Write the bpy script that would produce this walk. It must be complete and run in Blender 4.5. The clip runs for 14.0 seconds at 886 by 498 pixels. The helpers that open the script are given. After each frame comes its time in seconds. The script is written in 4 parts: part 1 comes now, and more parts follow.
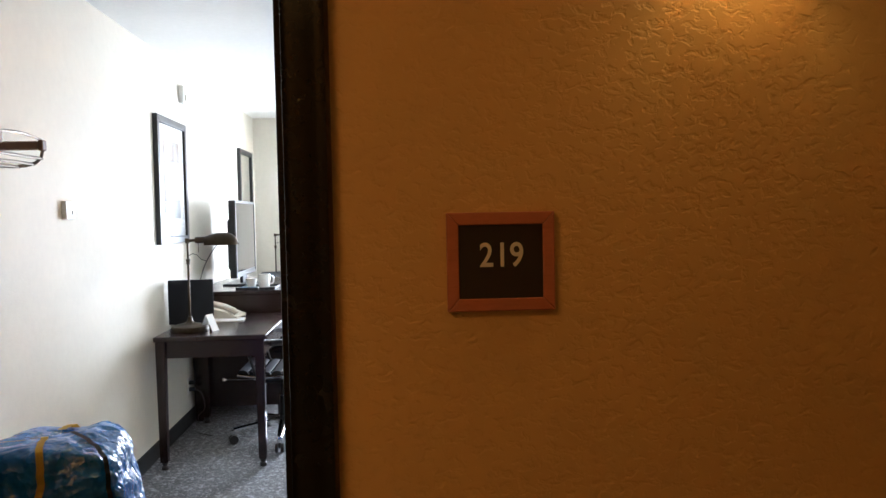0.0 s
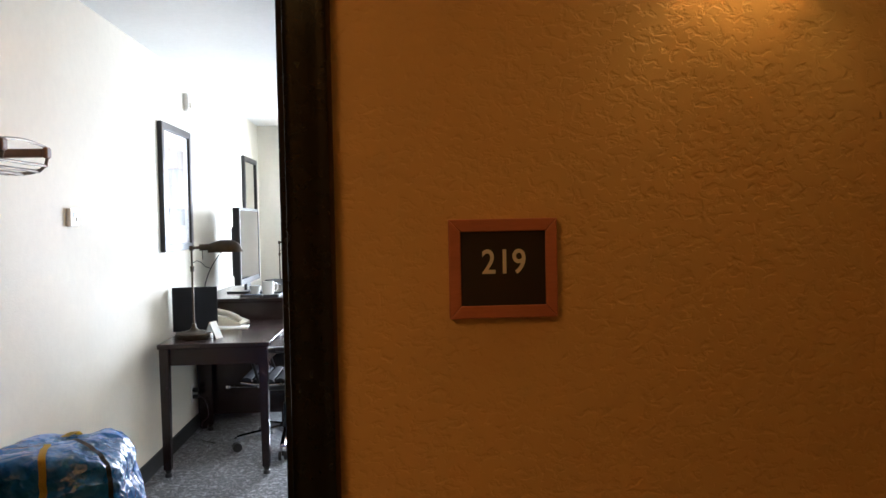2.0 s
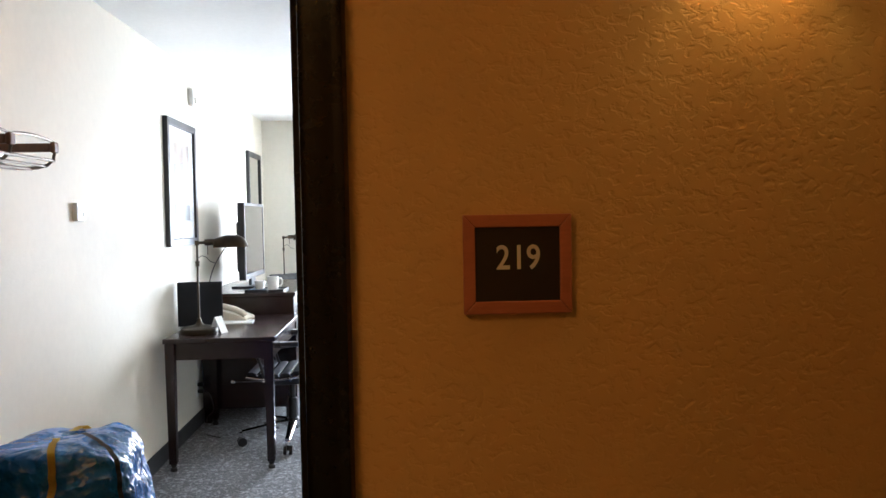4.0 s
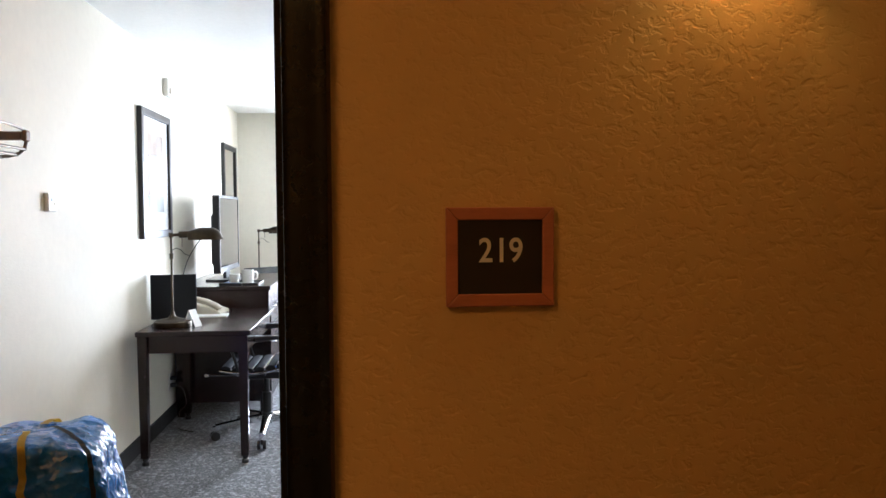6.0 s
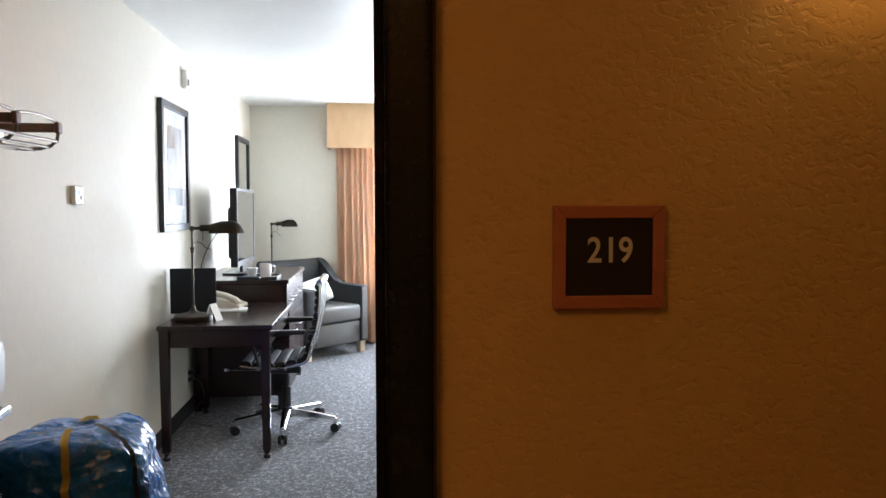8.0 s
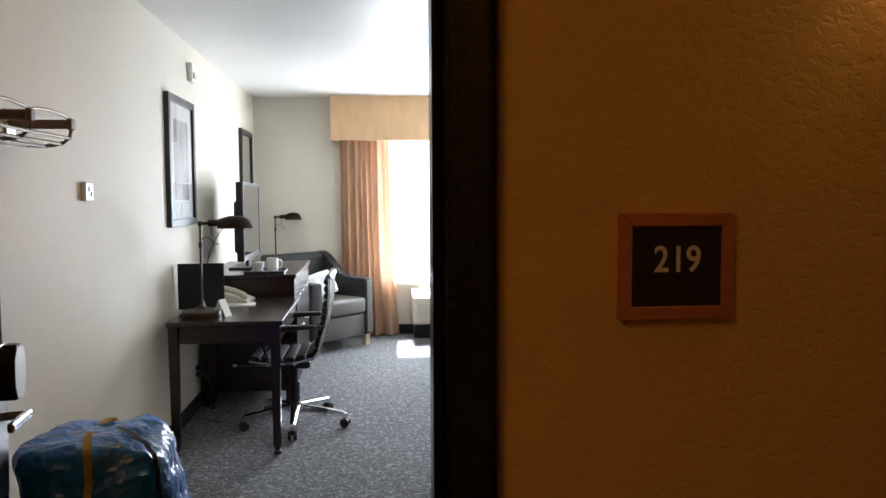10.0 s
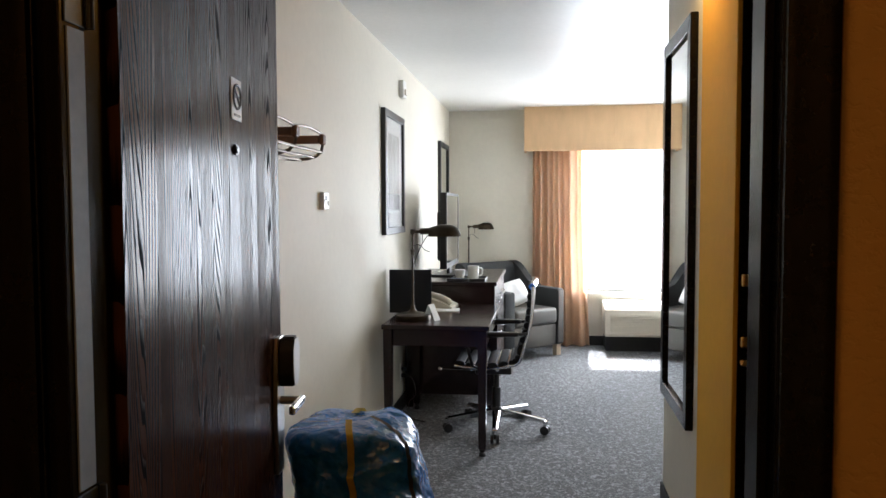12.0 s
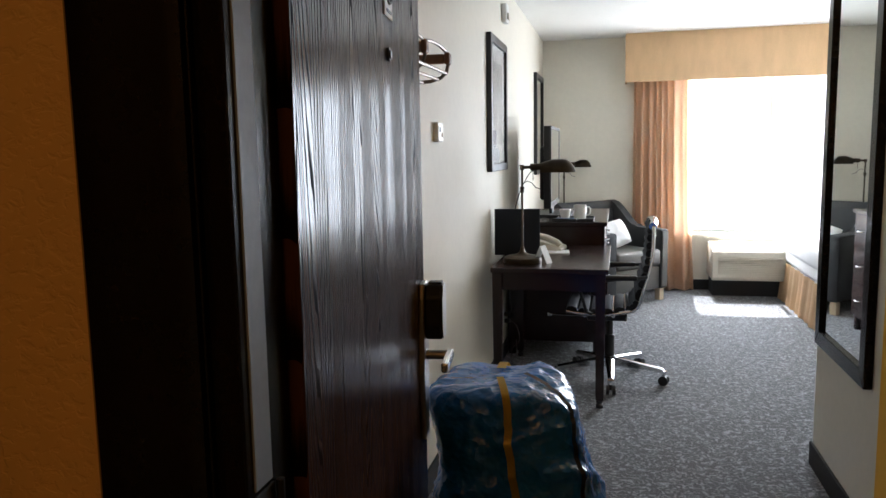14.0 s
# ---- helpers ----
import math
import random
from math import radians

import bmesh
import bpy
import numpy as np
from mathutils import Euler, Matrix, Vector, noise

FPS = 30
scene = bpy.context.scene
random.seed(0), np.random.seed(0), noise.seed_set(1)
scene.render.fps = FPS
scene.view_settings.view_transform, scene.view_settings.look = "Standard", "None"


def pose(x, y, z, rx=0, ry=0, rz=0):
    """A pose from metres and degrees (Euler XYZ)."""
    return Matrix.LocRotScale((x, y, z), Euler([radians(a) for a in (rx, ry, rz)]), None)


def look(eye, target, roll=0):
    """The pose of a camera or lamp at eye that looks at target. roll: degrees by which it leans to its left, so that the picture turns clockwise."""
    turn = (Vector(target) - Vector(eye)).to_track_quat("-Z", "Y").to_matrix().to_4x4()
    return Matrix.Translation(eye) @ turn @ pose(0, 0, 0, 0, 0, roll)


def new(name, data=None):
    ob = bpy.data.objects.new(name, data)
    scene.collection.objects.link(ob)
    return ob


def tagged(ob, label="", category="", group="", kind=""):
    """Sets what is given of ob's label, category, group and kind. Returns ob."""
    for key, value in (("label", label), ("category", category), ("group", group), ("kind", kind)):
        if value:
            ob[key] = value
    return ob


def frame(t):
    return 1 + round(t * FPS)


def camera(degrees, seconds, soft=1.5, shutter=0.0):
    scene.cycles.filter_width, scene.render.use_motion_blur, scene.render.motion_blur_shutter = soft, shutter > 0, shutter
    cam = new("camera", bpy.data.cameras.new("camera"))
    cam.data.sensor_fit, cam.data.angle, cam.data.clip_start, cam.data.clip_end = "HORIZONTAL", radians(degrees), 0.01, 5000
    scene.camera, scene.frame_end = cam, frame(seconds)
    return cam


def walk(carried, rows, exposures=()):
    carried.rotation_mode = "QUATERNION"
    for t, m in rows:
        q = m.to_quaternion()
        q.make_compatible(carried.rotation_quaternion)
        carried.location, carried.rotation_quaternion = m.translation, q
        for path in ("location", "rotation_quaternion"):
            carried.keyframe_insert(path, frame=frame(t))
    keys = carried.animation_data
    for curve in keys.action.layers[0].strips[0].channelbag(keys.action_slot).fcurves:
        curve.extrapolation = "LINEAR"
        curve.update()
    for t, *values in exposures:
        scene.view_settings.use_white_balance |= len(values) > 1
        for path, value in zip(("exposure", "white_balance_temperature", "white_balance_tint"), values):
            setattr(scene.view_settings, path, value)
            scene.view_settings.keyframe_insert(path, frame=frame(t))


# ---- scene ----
cam = camera(60.9, 14.0)
PATH = [
    (0, (0.027, 0.134, 1.401), (0.161, 2.128, 1.312), -1.1),
    (0.5, (0.027, 0.133, 1.399), (0.157, 2.127, 1.318), -1.1),
    (1, (0.028, 0.138, 1.399), (0.154, 2.132, 1.313), -1.1),
    (1.5, (0.031, 0.141, 1.401), (0.149, 2.136, 1.33), -1.3),
    (2, (0.03, 0.137, 1.4), (0.153, 2.132, 1.331), -1.1),
    (2.5, (0.029, 0.14, 1.401), (0.136, 2.136, 1.321), -1.3),
    (3, (0.028, 0.134, 1.4), (0.148, 2.129, 1.323), -1.4),
    (5.3, (0.0, 0.143, 1.401), (0.116, 2.137, 1.314), -0.2),
    (5.5, (0.003, 0.143, 1.398), (0.135, 2.137, 1.311), -0.2),
    (6, (0.006, 0.14, 1.396), (0.187, 2.13, 1.303), -0.3),
    (6.5, (-0.018, 0.157, 1.394), (0.073, 2.153, 1.294), -0.6),
    (7, (-0.061, 0.179, 1.386), (-0.101, 2.172, 1.223), 0.9),
    (7.5, (-0.083, 0.191, 1.403), (-0.102, 2.188, 1.294), -0.5),
    (8, (-0.117, 0.192, 1.402), (0.061, 2.181, 1.291), -0.1),
    (8.2, (-0.126, 0.195, 1.404), (0.134, 2.176, 1.317), -0.2),
    (10.3, (-0.222, 0.234, 1.43), (-0.082, 2.224, 1.286), -0.4),
    (10.5, (-0.251, 0.227, 1.434), (-0.27, 2.222, 1.288), -0.4),
    (11, (-0.278, 0.184, 1.423), (-0.17, 2.177, 1.292), 1.0),
    (11.5, (-0.303, 0.191, 1.417), (-0.225, 2.185, 1.282), -0.3),
    (12, (-0.372, 0.174, 1.415), (-0.643, 2.152, 1.31), -0.2),
    (12.5, (-0.354, 0.159, 1.396), (-0.715, 2.122, 1.274), -0.7),
    (13, (-0.42, 0.235, 1.398), (-0.906, 2.17, 1.261), -2.6),
    (13.5, (-0.477, 0.224, 1.388), (-1.06, 2.125, 1.167), 0.1),
    (14, (-0.644, 0.438, 1.372), (-1.096, 2.37, 1.118), -1.0),
]
walk(cam, [(t, look(eye, target, roll)) for t, eye, target, roll in PATH],
     [(0.0, 3.2, 5500, 10), (6.2, 3.2, 5500, 10), (7.2, 2.95, 5550, 10), (8.2, 2.8, 5600, 10), (10.3, 2.3, 5800, 10), (12.5, 2.25, 5900, 10), (14.0, 2.15, 5850, 10)])

# ---- sky, sun and lamps ----
YB = 8.08          # inner face of the window wall
XL = -1.385        # inner face of the long wall
ZC = 2.44          # ceiling
world = bpy.data.worlds.new("sky")
scene.world = world
world.use_nodes = True
wn = world.node_tree.nodes
sky = wn.new("ShaderNodeTexSky")
sky.sky_type = "NISHITA"
sky.sun_disc = False
sky.sun_elevation, sky.sun_rotation = radians(60), 0.0
world.node_tree.links.new(sky.outputs[0], wn["Background"].inputs[0])
wn["Background"].inputs[1].default_value = 0.08


def lamp(name, kind, energy, color, m, **more):
    d = bpy.data.lights.new(name, kind)
    d.energy, d.color = energy, color
    for k, v in more.items():
        if k == "size":
            d.shape, d.size, d.size_y = "RECTANGLE", v[0], v[1]
        if k == "angle":
            d.angle = radians(v)
        if k == "radius":
            d.shadow_soft_size = v
        if k == "spread":
            d.spread = radians(v)
    ob = new(name, d)
    ob.matrix_world = m
    return ob


lamp("sun", "SUN", 5.0, (1, 0.95, 0.86), look((0.3, 8.9, 1.9), (0.3, 7.9, 1.9 - math.tan(radians(60)))), angle=0.6)
lamp("window_daylight", "AREA", 29.5, (0.95, 0.98, 1.0), pose(0.85, YB + 0.02, 1.3, -90, 0, 0), size=(1.7, 1.45))
WARM = (1, 0.50, 0.13)
lamp("sconce_bulb_down", "AREA", 0.042, (1, 0.70, 0.25), pose(0.475, 1.005, 1.765, 0, 0, 0), size=(0.17, 0.09))
lamp("sconce_bulb_up", "AREA", 0.55, WARM, pose(0.475, 1.035, 1.88, 180, 0, 0), size=(0.12, 0.06))
# unseen lamp, added for the general warm light on the corridor walls
lamp("unseen_corridor_bulb", "AREA", 1.25, WARM, pose(-0.95, -0.2, 2.37, 0, 0, 0), size=(0.5, 0.5))
# added fill lamp, unseen, set close to the ochre hall wall to warm it
lamp("hall_fill_lamp", "AREA", 0.8, (1, 0.62, 0.22), pose(0.06, 2.90, 2.40, 0, 0, 0), size=(0.14, 0.14))


# ---- materials ----
def mat(name, color, rough=0.6, metal=0.0, var=0.15, scale=6.0, bump=0.0, bscale=60.0, stretch=(1, 1, 1), coat=0.0, spec=0.5, bdist=0.002, wear=0.1):
    m = bpy.data.materials.new(name)
    m.use_nodes = True
    n, l = m.node_tree.nodes, m.node_tree.links
    b = n["Principled BSDF"]
    tc = n.new("ShaderNodeTexCoord")
    mp = n.new("ShaderNodeMapping")
    mp.inputs["Scale"].default_value = stretch
    l.new(tc.outputs["Object"], mp.inputs[0])
    no = n.new("ShaderNodeTexNoise")
    no.inputs["Scale"].default_value, no.inputs["Detail"].default_value = scale, 6
    fine = n.new("ShaderNodeTexNoise")
    fine.inputs["Scale"].default_value, fine.inputs["Detail"].default_value = bscale, 4
    l.new(mp.outputs[0], no.inputs[0]), l.new(mp.outputs[0], fine.inputs[0])
    add = n.new("ShaderNodeMath")
    add.operation = "MULTIPLY_ADD"
    add.inputs[1].default_value, add.inputs[2].default_value = 0.6, 0.0
    l.new(no.outputs["Fac"], add.inputs[0])
    add2 = n.new("ShaderNodeMath")
    add2.operation = "MULTIPLY_ADD"
    add2.inputs[1].default_value = 0.4
    l.new(fine.outputs["Fac"], add2.inputs[0]), l.new(add.outputs[0], add2.inputs[2])
    ramp = n.new("ShaderNodeValToRGB")
    ramp.color_ramp.elements[0].position, ramp.color_ramp.elements[1].position = 0.3, 0.7
    lo = [max(0, c * (1 - var)) for c in color]
    hi = [min(1, c * (1 + var)) for c in color]
    ramp.color_ramp.elements[0].color, ramp.color_ramp.elements[1].color = (*lo, 1), (*hi, 1)
    l.new(add2.outputs[0], ramp.inputs[0]), l.new(ramp.outputs[0], b.inputs["Base Color"])
    r = n.new("ShaderNodeMapRange")
    r.inputs["To Min"].default_value, r.inputs["To Max"].default_value = max(0.02, rough - wear), min(1, rough + wear)
    l.new(no.outputs["Fac"], r.inputs[0]), l.new(r.outputs[0], b.inputs["Roughness"])
    b.inputs["Metallic"].default_value, b.inputs["Coat Weight"].default_value = metal, coat
    b.inputs["Specular IOR Level"].default_value = spec
    if bump:
        bp = n.new("ShaderNodeBump")
        bp.inputs["Strength"].default_value, bp.inputs["Distance"].default_value = bump, bdist
        l.new(fine.outputs["Fac"], bp.inputs["Height"]), l.new(bp.outputs[0], b.inputs["Normal"])
    return m


def wood_mat(name, dark, light, rough, axis_stretch, bands=18.0, bump=0.25, plank=0.0):
    """Open-grained stained wood: stretched rings with pores."""
    m = bpy.data.materials.new(name)
    m.use_nodes = True
    n, l = m.node_tree.nodes, m.node_tree.links
    b = n["Principled BSDF"]
    tc = n.new("ShaderNodeTexCoord")
    mp = n.new("ShaderNodeMapping")
    mp.inputs["Scale"].default_value = axis_stretch
    l.new(tc.outputs["Object"], mp.inputs[0])
    big = n.new("ShaderNodeTexNoise")
    big.inputs["Scale"].default_value, big.inputs["Detail"].default_value = 2.2, 1.5
    l.new(mp.outputs[0], big.inputs[0])
    mul = n.new("ShaderNodeMath")
    mul.operation = "MULTIPLY"
    mul.inputs[1].default_value = bands
    l.new(big.outputs["Fac"], mul.inputs[0])
    saw = n.new("ShaderNodeMath")
    saw.operation = "FRACT"

    def calc(op, a, b2=0.0):
        q = n.new("ShaderNodeMath")
        q.operation = op
        for i, v in enumerate((a, b2)):
            if isinstance(v, (int, float)):
                q.inputs[i].default_value = v
            else:
                l.new(v, q.inputs[i])
        return q.outputs[0]

    if plank:
        # flat-sawn veneer leaves: long pointed arches in each, jittered from leaf to leaf
        sep = n.new("ShaderNodeSeparateXYZ")
        l.new(tc.outputs["Object"], sep.inputs[0])
        pos = calc("ADD", calc("DIVIDE", sep.outputs[0], plank), calc("MULTIPLY", big.outputs["Fac"], 0.9))
        leaf_no = calc("FLOOR", pos)
        white = n.new("ShaderNodeTexWhiteNoise")
        white.noise_dimensions = "1D"
        l.new(leaf_no, white.inputs["W"])
        mid = calc("MULTIPLY_ADD", white.outputs["Value"], 0.4)
        mid.node.inputs[2].default_value = 0.3
        u = calc("POWER", calc("ABSOLUTE", calc("SUBTRACT", calc("FRACT", pos), mid)), 1.25)
        ring = calc("ADD", calc("MULTIPLY", u, 15.0), calc("MULTIPLY", sep.outputs[2], calc("ADD", calc("MULTIPLY", white.outputs["Value"], 7.0), 3.0)))
        ring = calc("ADD", ring, calc("MULTIPLY", big.outputs["Fac"], bands * 0.35))
        l.new(ring, saw.inputs[0])
    else:
        l.new(mul.outputs[0], saw.inputs[0])
    pore = n.new("ShaderNodeTexNoise")
    pore.inputs["Scale"].default_value, pore.inputs["Detail"].default_value = 45, 5
    l.new(mp.outputs[0], pore.inputs[0])
    mix = n.new("ShaderNodeMath")
    mix.operation = "MULTIPLY"
    l.new(saw.outputs[0], mix.inputs[0]), l.new(pore.outputs["Fac"], mix.inputs[1])
    ramp = n.new("ShaderNodeValToRGB")
    ramp.color_ramp.elements[0].position, ramp.color_ramp.elements[1].position = 0.09, 0.3
    ramp.color_ramp.elements[0].color, ramp.color_ramp.elements[1].color = (*dark, 1), (*light, 1)
    l.new(mix.outputs[0], ramp.inputs[0]), l.new(ramp.outputs[0], b.inputs["Base Color"])
    r = n.new("ShaderNodeMapRange")
    r.inputs["From Min"].default_value, r.inputs["From Max"].default_value = 0.08, 0.2
    r.inputs["To Min"].default_value, r.inputs["To Max"].default_value = min(1, rough + 0.4), rough
    l.new(mix.outputs[0], r.inputs[0]), l.new(r.outputs[0], b.inputs["Roughness"])
    sp = n.new("ShaderNodeMapRange")
    sp.inputs["From Min"].default_value, sp.inputs["From Max"].default_value = 0.10, 0.20
    sp.inputs["To Min"].default_value, sp.inputs["To Max"].default_value = 0.006, 0.042
    l.new(mix.outputs[0], sp.inputs[0]), l.new(sp.outputs[0], b.inputs["Specular IOR Level"])
    bp = n.new("ShaderNodeBump")
    bp.inputs["Strength"].default_value, bp.inputs["Distance"].default_value = bump, 0.001
    l.new(mix.outputs[0], bp.inputs["Height"]), l.new(bp.outputs[0], b.inputs["Normal"])
    return m


def carpet_mat():
    """Slate carpet with pale curled flecks."""
    m = bpy.data.materials.new("carpet")
    m.use_nodes = True
    n, l = m.node_tree.nodes, m.node_tree.links
    b = n["Principled BSDF"]
    tc = n.new("ShaderNodeTexCoord")
    warp = n.new("ShaderNodeTexNoise")
    warp.inputs["Scale"].default_value, warp.inputs["Detail"].default_value = 17, 4
    l.new(tc.outputs["Object"], warp.inputs[0])
    ring = n.new("ShaderNodeMath")
    ring.operation = "MULTIPLY"
    ring.inputs[1].default_value = 7
    l.new(warp.outputs["Fac"], ring.inputs[0])
    fr = n.new("ShaderNodeMath")
    fr.operation = "PINGPONG"
    fr.inputs[1].default_value = 0.5
    l.new(ring.outputs[0], fr.inputs[0])
    gate = n.new("ShaderNodeTexNoise")
    gate.inputs["Scale"].default_value, gate.inputs["Detail"].default_value = 30, 1
    l.new(tc.outputs["Object"], gate.inputs[0])
    pr = n.new("ShaderNodeMath")
    pr.operation = "MULTIPLY"
    l.new(fr.outputs[0], pr.inputs[0]), l.new(gate.outputs["Fac"], pr.inputs[1])
    ramp = n.new("ShaderNodeValToRGB")
    e = ramp.color_ramp.elements
    e[0].position, e[1].position = 0.13, 0.27
    e[0].color, e[1].color = (0.010, 0.012, 0.018, 1), (0.25, 0.26, 0.285, 1)
    l.new(pr.outputs[0], ramp.inputs[0])
    pile = n.new("ShaderNodeTexNoise")
    pile.inputs["Scale"].default_value, pile.inputs["Detail"].default_value = 190, 4
    l.new(tc.outputs["Object"], pile.inputs[0])
    mx = n.new("ShaderNodeMix")
    mx.data_type, mx.blend_type = "RGBA", "MULTIPLY"
    mx.inputs[0].default_value = 0.7
    sc = n.new("ShaderNodeMapRange")
    sc.inputs["From Min"].default_value, sc.inputs["From Max"].default_value = 0.3, 0.7
    sc.inputs["To Min"].default_value, sc.inputs["To Max"].default_value = 0.3, 1.55
    l.new(pile.outputs["Fac"], sc.inputs[0])
    l.new(ramp.outputs[0], mx.inputs[6]), l.new(sc.outputs[0], mx.inputs[7])
    l.new(mx.outputs[2], b.inputs["Base Color"])
    b.inputs["Roughness"].default_value = 0.95
    b.inputs["Sheen Weight"].default_value = 0.3
    bp = n.new("ShaderNodeBump")
    bp.inputs["Strength"].default_value, bp.inputs["Distance"].default_value = 0.8, 0.004
    l.new(pile.outputs["Fac"], bp.inputs["Height"]), l.new(bp.outputs[0], b.inputs["Normal"])
    return m


def plaster_mat(name, color, strength, rough=0.45, spec=0.4):
    """Painted wall with a trowelled, knocked-down relief."""
    m = mat(name, color, rough, var=0.05, scale=1.5, bscale=30, wear=0.06, spec=spec)
    n, l = m.node_tree.nodes, m.node_tree.links
    tc = n.new("ShaderNodeTexCoord")
    a = n.new("ShaderNodeTexNoise")
    a.inputs["Scale"].default_value, a.inputs["Detail"].default_value, a.inputs["Distortion"].default_value = 85, 6, 0.5
    c = n.new("ShaderNodeValToRGB")
    c.color_ramp.elements[0].position, c.color_ramp.elements[1].position = 0.36, 0.50
    mp = n.new("ShaderNodeMapping")
    mp.inputs["Scale"].default_value = (0.85, 0.85, 1.15)
    l.new(tc.outputs["Object"], mp.inputs[0]), l.new(mp.outputs[0], a.inputs[0]), l.new(a.outputs["Fac"], c.inputs[0])
    bp = n.new("ShaderNodeBump")
    bp.inputs["Strength"].default_value, bp.inputs["Distance"].default_value = strength, 0.003
    l.new(c.outputs[0], bp.inputs["Height"]), l.new(bp.outputs[0], n["Principled BSDF"].inputs["Normal"])
    return m


M = {
    "corridor": plaster_mat("ochre_plaster", (0.60, 0.37, 0.12), 0.33),
    "ochre": plaster_mat("ochre_paint", (0.80, 0.44, 0.05), 0.10, 0.6, 0.12),
    "wall": plaster_mat("cream_paint", (0.71, 0.675, 0.585), 0.10, 0.62, 0.22),
    "ceiling": plaster_mat("white_ceiling_paint", (0.8, 0.8, 0.78), 0.15),
    "carpet": carpet_mat(),
    "door": wood_mat("dark_stained_oak", (0.004, 0.002, 0.002), (0.055, 0.021, 0.011), 0.20, (5.0, 5.0, 0.26), 19, 0.35, 0.13),
    "frame": mat("black_frame_paint", (0.005, 0.0042, 0.004), 0.20, var=0.3, scale=12, bump=0.04, bscale=90, wear=0.06, spec=0.16),
    "desk": mat("espresso_veneer", (0.019, 0.0075, 0.007), 0.25, var=0.35, scale=5, bump=0.04, bscale=50, stretch=(7, 0.6, 5), wear=0.05),
    "base": mat("carpet_base", (0.02, 0.02, 0.022), 0.9, bump=0.5, bscale=300),
    "black": mat("black_plastic", (0.012, 0.012, 0.013), 0.35, bump=0.1, bscale=200),
    "leather": mat("black_leatherette", (0.011, 0.013, 0.019), 0.66, bump=0.4, bscale=160, spec=0.3),
    "chrome": mat("chrome", (0.72, 0.72, 0.73), 0.14, 1.0, var=0.05, wear=0.05),
    "steel": mat("brushed_steel", (0.45, 0.44, 0.42), 0.32, 1.0, var=0.1, stretch=(1, 1, 14), bscale=80),
    "silver": mat("satin_silver_paint", (0.6, 0.6, 0.6), 0.4, 0.3, var=0.05),
    "rack_metal": mat("dull_nickel", (0.20, 0.165, 0.135), 0.46, 1.0, var=0.15, scale=15),
    "bronze": mat("aged_bronze", (0.065, 0.05, 0.034), 0.38, 1.0, var=0.3, scale=20, bump=0.1),
    "brass": mat("brass", (0.75, 0.5, 0.18), 0.25, 1.0, var=0.1),
    "blue": None,
    "yellow": mat("yellow_webbing", (0.62, 0.43, 0.05), 0.6, bump=0.6, bscale=220),
    "strap": mat("black_webbing", (0.012, 0.012, 0.016), 0.5, bump=0.4, bscale=200),
    "white": mat("white_plastic", (0.75, 0.74, 0.70), 0.4, var=0.04),
    "beige": mat("ivory_plastic", (0.62, 0.57, 0.47), 0.42, var=0.06),
    "paper": mat("white_card", (0.8, 0.8, 0.78), 0.6, var=0.03),
    "china": mat("white_china", (0.78, 0.77, 0.74), 0.15, var=0.03, coat=0.4),
    "linen": mat("white_linen", (0.8, 0.8, 0.8), 0.85, var=0.04, bump=0.3, bscale=90, bdist=0.004),
    "gold_cloth": mat("gold_cloth", (0.62, 0.41, 0.225), 0.7, var=0.12, scale=14, bump=0.35, bscale=260, stretch=(1, 1, 0.3)),
    "curtain": mat("apricot_curtain", (0.80, 0.61, 0.45), 0.6, var=0.04, scale=5, bump=0.2, bscale=240, stretch=(1, 1, 0.25)),
    "grey_cloth": mat("charcoal_upholstery", (0.030, 0.031, 0.032), 0.8, var=0.2, bump=0.5, bscale=320),
    "light_cloth": mat("taupe_upholstery", (0.12, 0.115, 0.105), 0.5, var=0.12, bump=0.4, bscale=320),
    "pale_wood": mat("pale_wood", (0.55, 0.45, 0.32), 0.5, var=0.15, stretch=(8, 8, 1)),
    "brown_wood": mat("walnut_wood", (0.17, 0.085, 0.05), 0.58, var=0.25, stretch=(6, 0.8, 6), bscale=40),
    "sign_wood": mat("reddish_sign_wood", (0.40, 0.13, 0.06), 0.45, var=0.15, stretch=(1, 1, 6), bscale=60, bump=0.1),
    "sign_black": mat("dark_brown_sign_face", (0.016, 0.010, 0.007), 0.5, var=0.1),
    "numeral": mat("pale_grey_numeral", (0.62, 0.58, 0.5), 0.5, var=0.03),
    "mat_board": mat("off_white_mount", (0.68, 0.68, 0.66), 0.6, var=0.03),
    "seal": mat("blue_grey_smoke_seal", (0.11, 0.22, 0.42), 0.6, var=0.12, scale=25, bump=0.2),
    "seal_grey": mat("pale_grey_smoke_seal", (0.22, 0.235, 0.25), 0.6, var=0.16, scale=14, bump=0.2),
    "screen": mat("dark_glossy_screen", (0.012, 0.012, 0.014), 0.08, var=0.1, wear=0.02, coat=1.0),
    "outside": mat("pale_concrete", (0.55, 0.54, 0.5), 0.9, bump=0.2),
    "shade": mat("frosted_shade_metal", (0.5, 0.36, 0.18), 0.5, 0.6),
    "tile": mat("dark_bath_wall", (0.10, 0.085, 0.07), 0.35, var=0.1),
}


def mirror_mat():
    m = bpy.data.materials.new("mirror_glass")
    m.use_nodes = True
    b = m.node_tree.nodes["Principled BSDF"]
    b.inputs["Base Color"].default_value, b.inputs["Metallic"].default_value, b.inputs["Roughness"].default_value = (0.86, 0.88, 0.87, 1), 1, 0.015
    return m


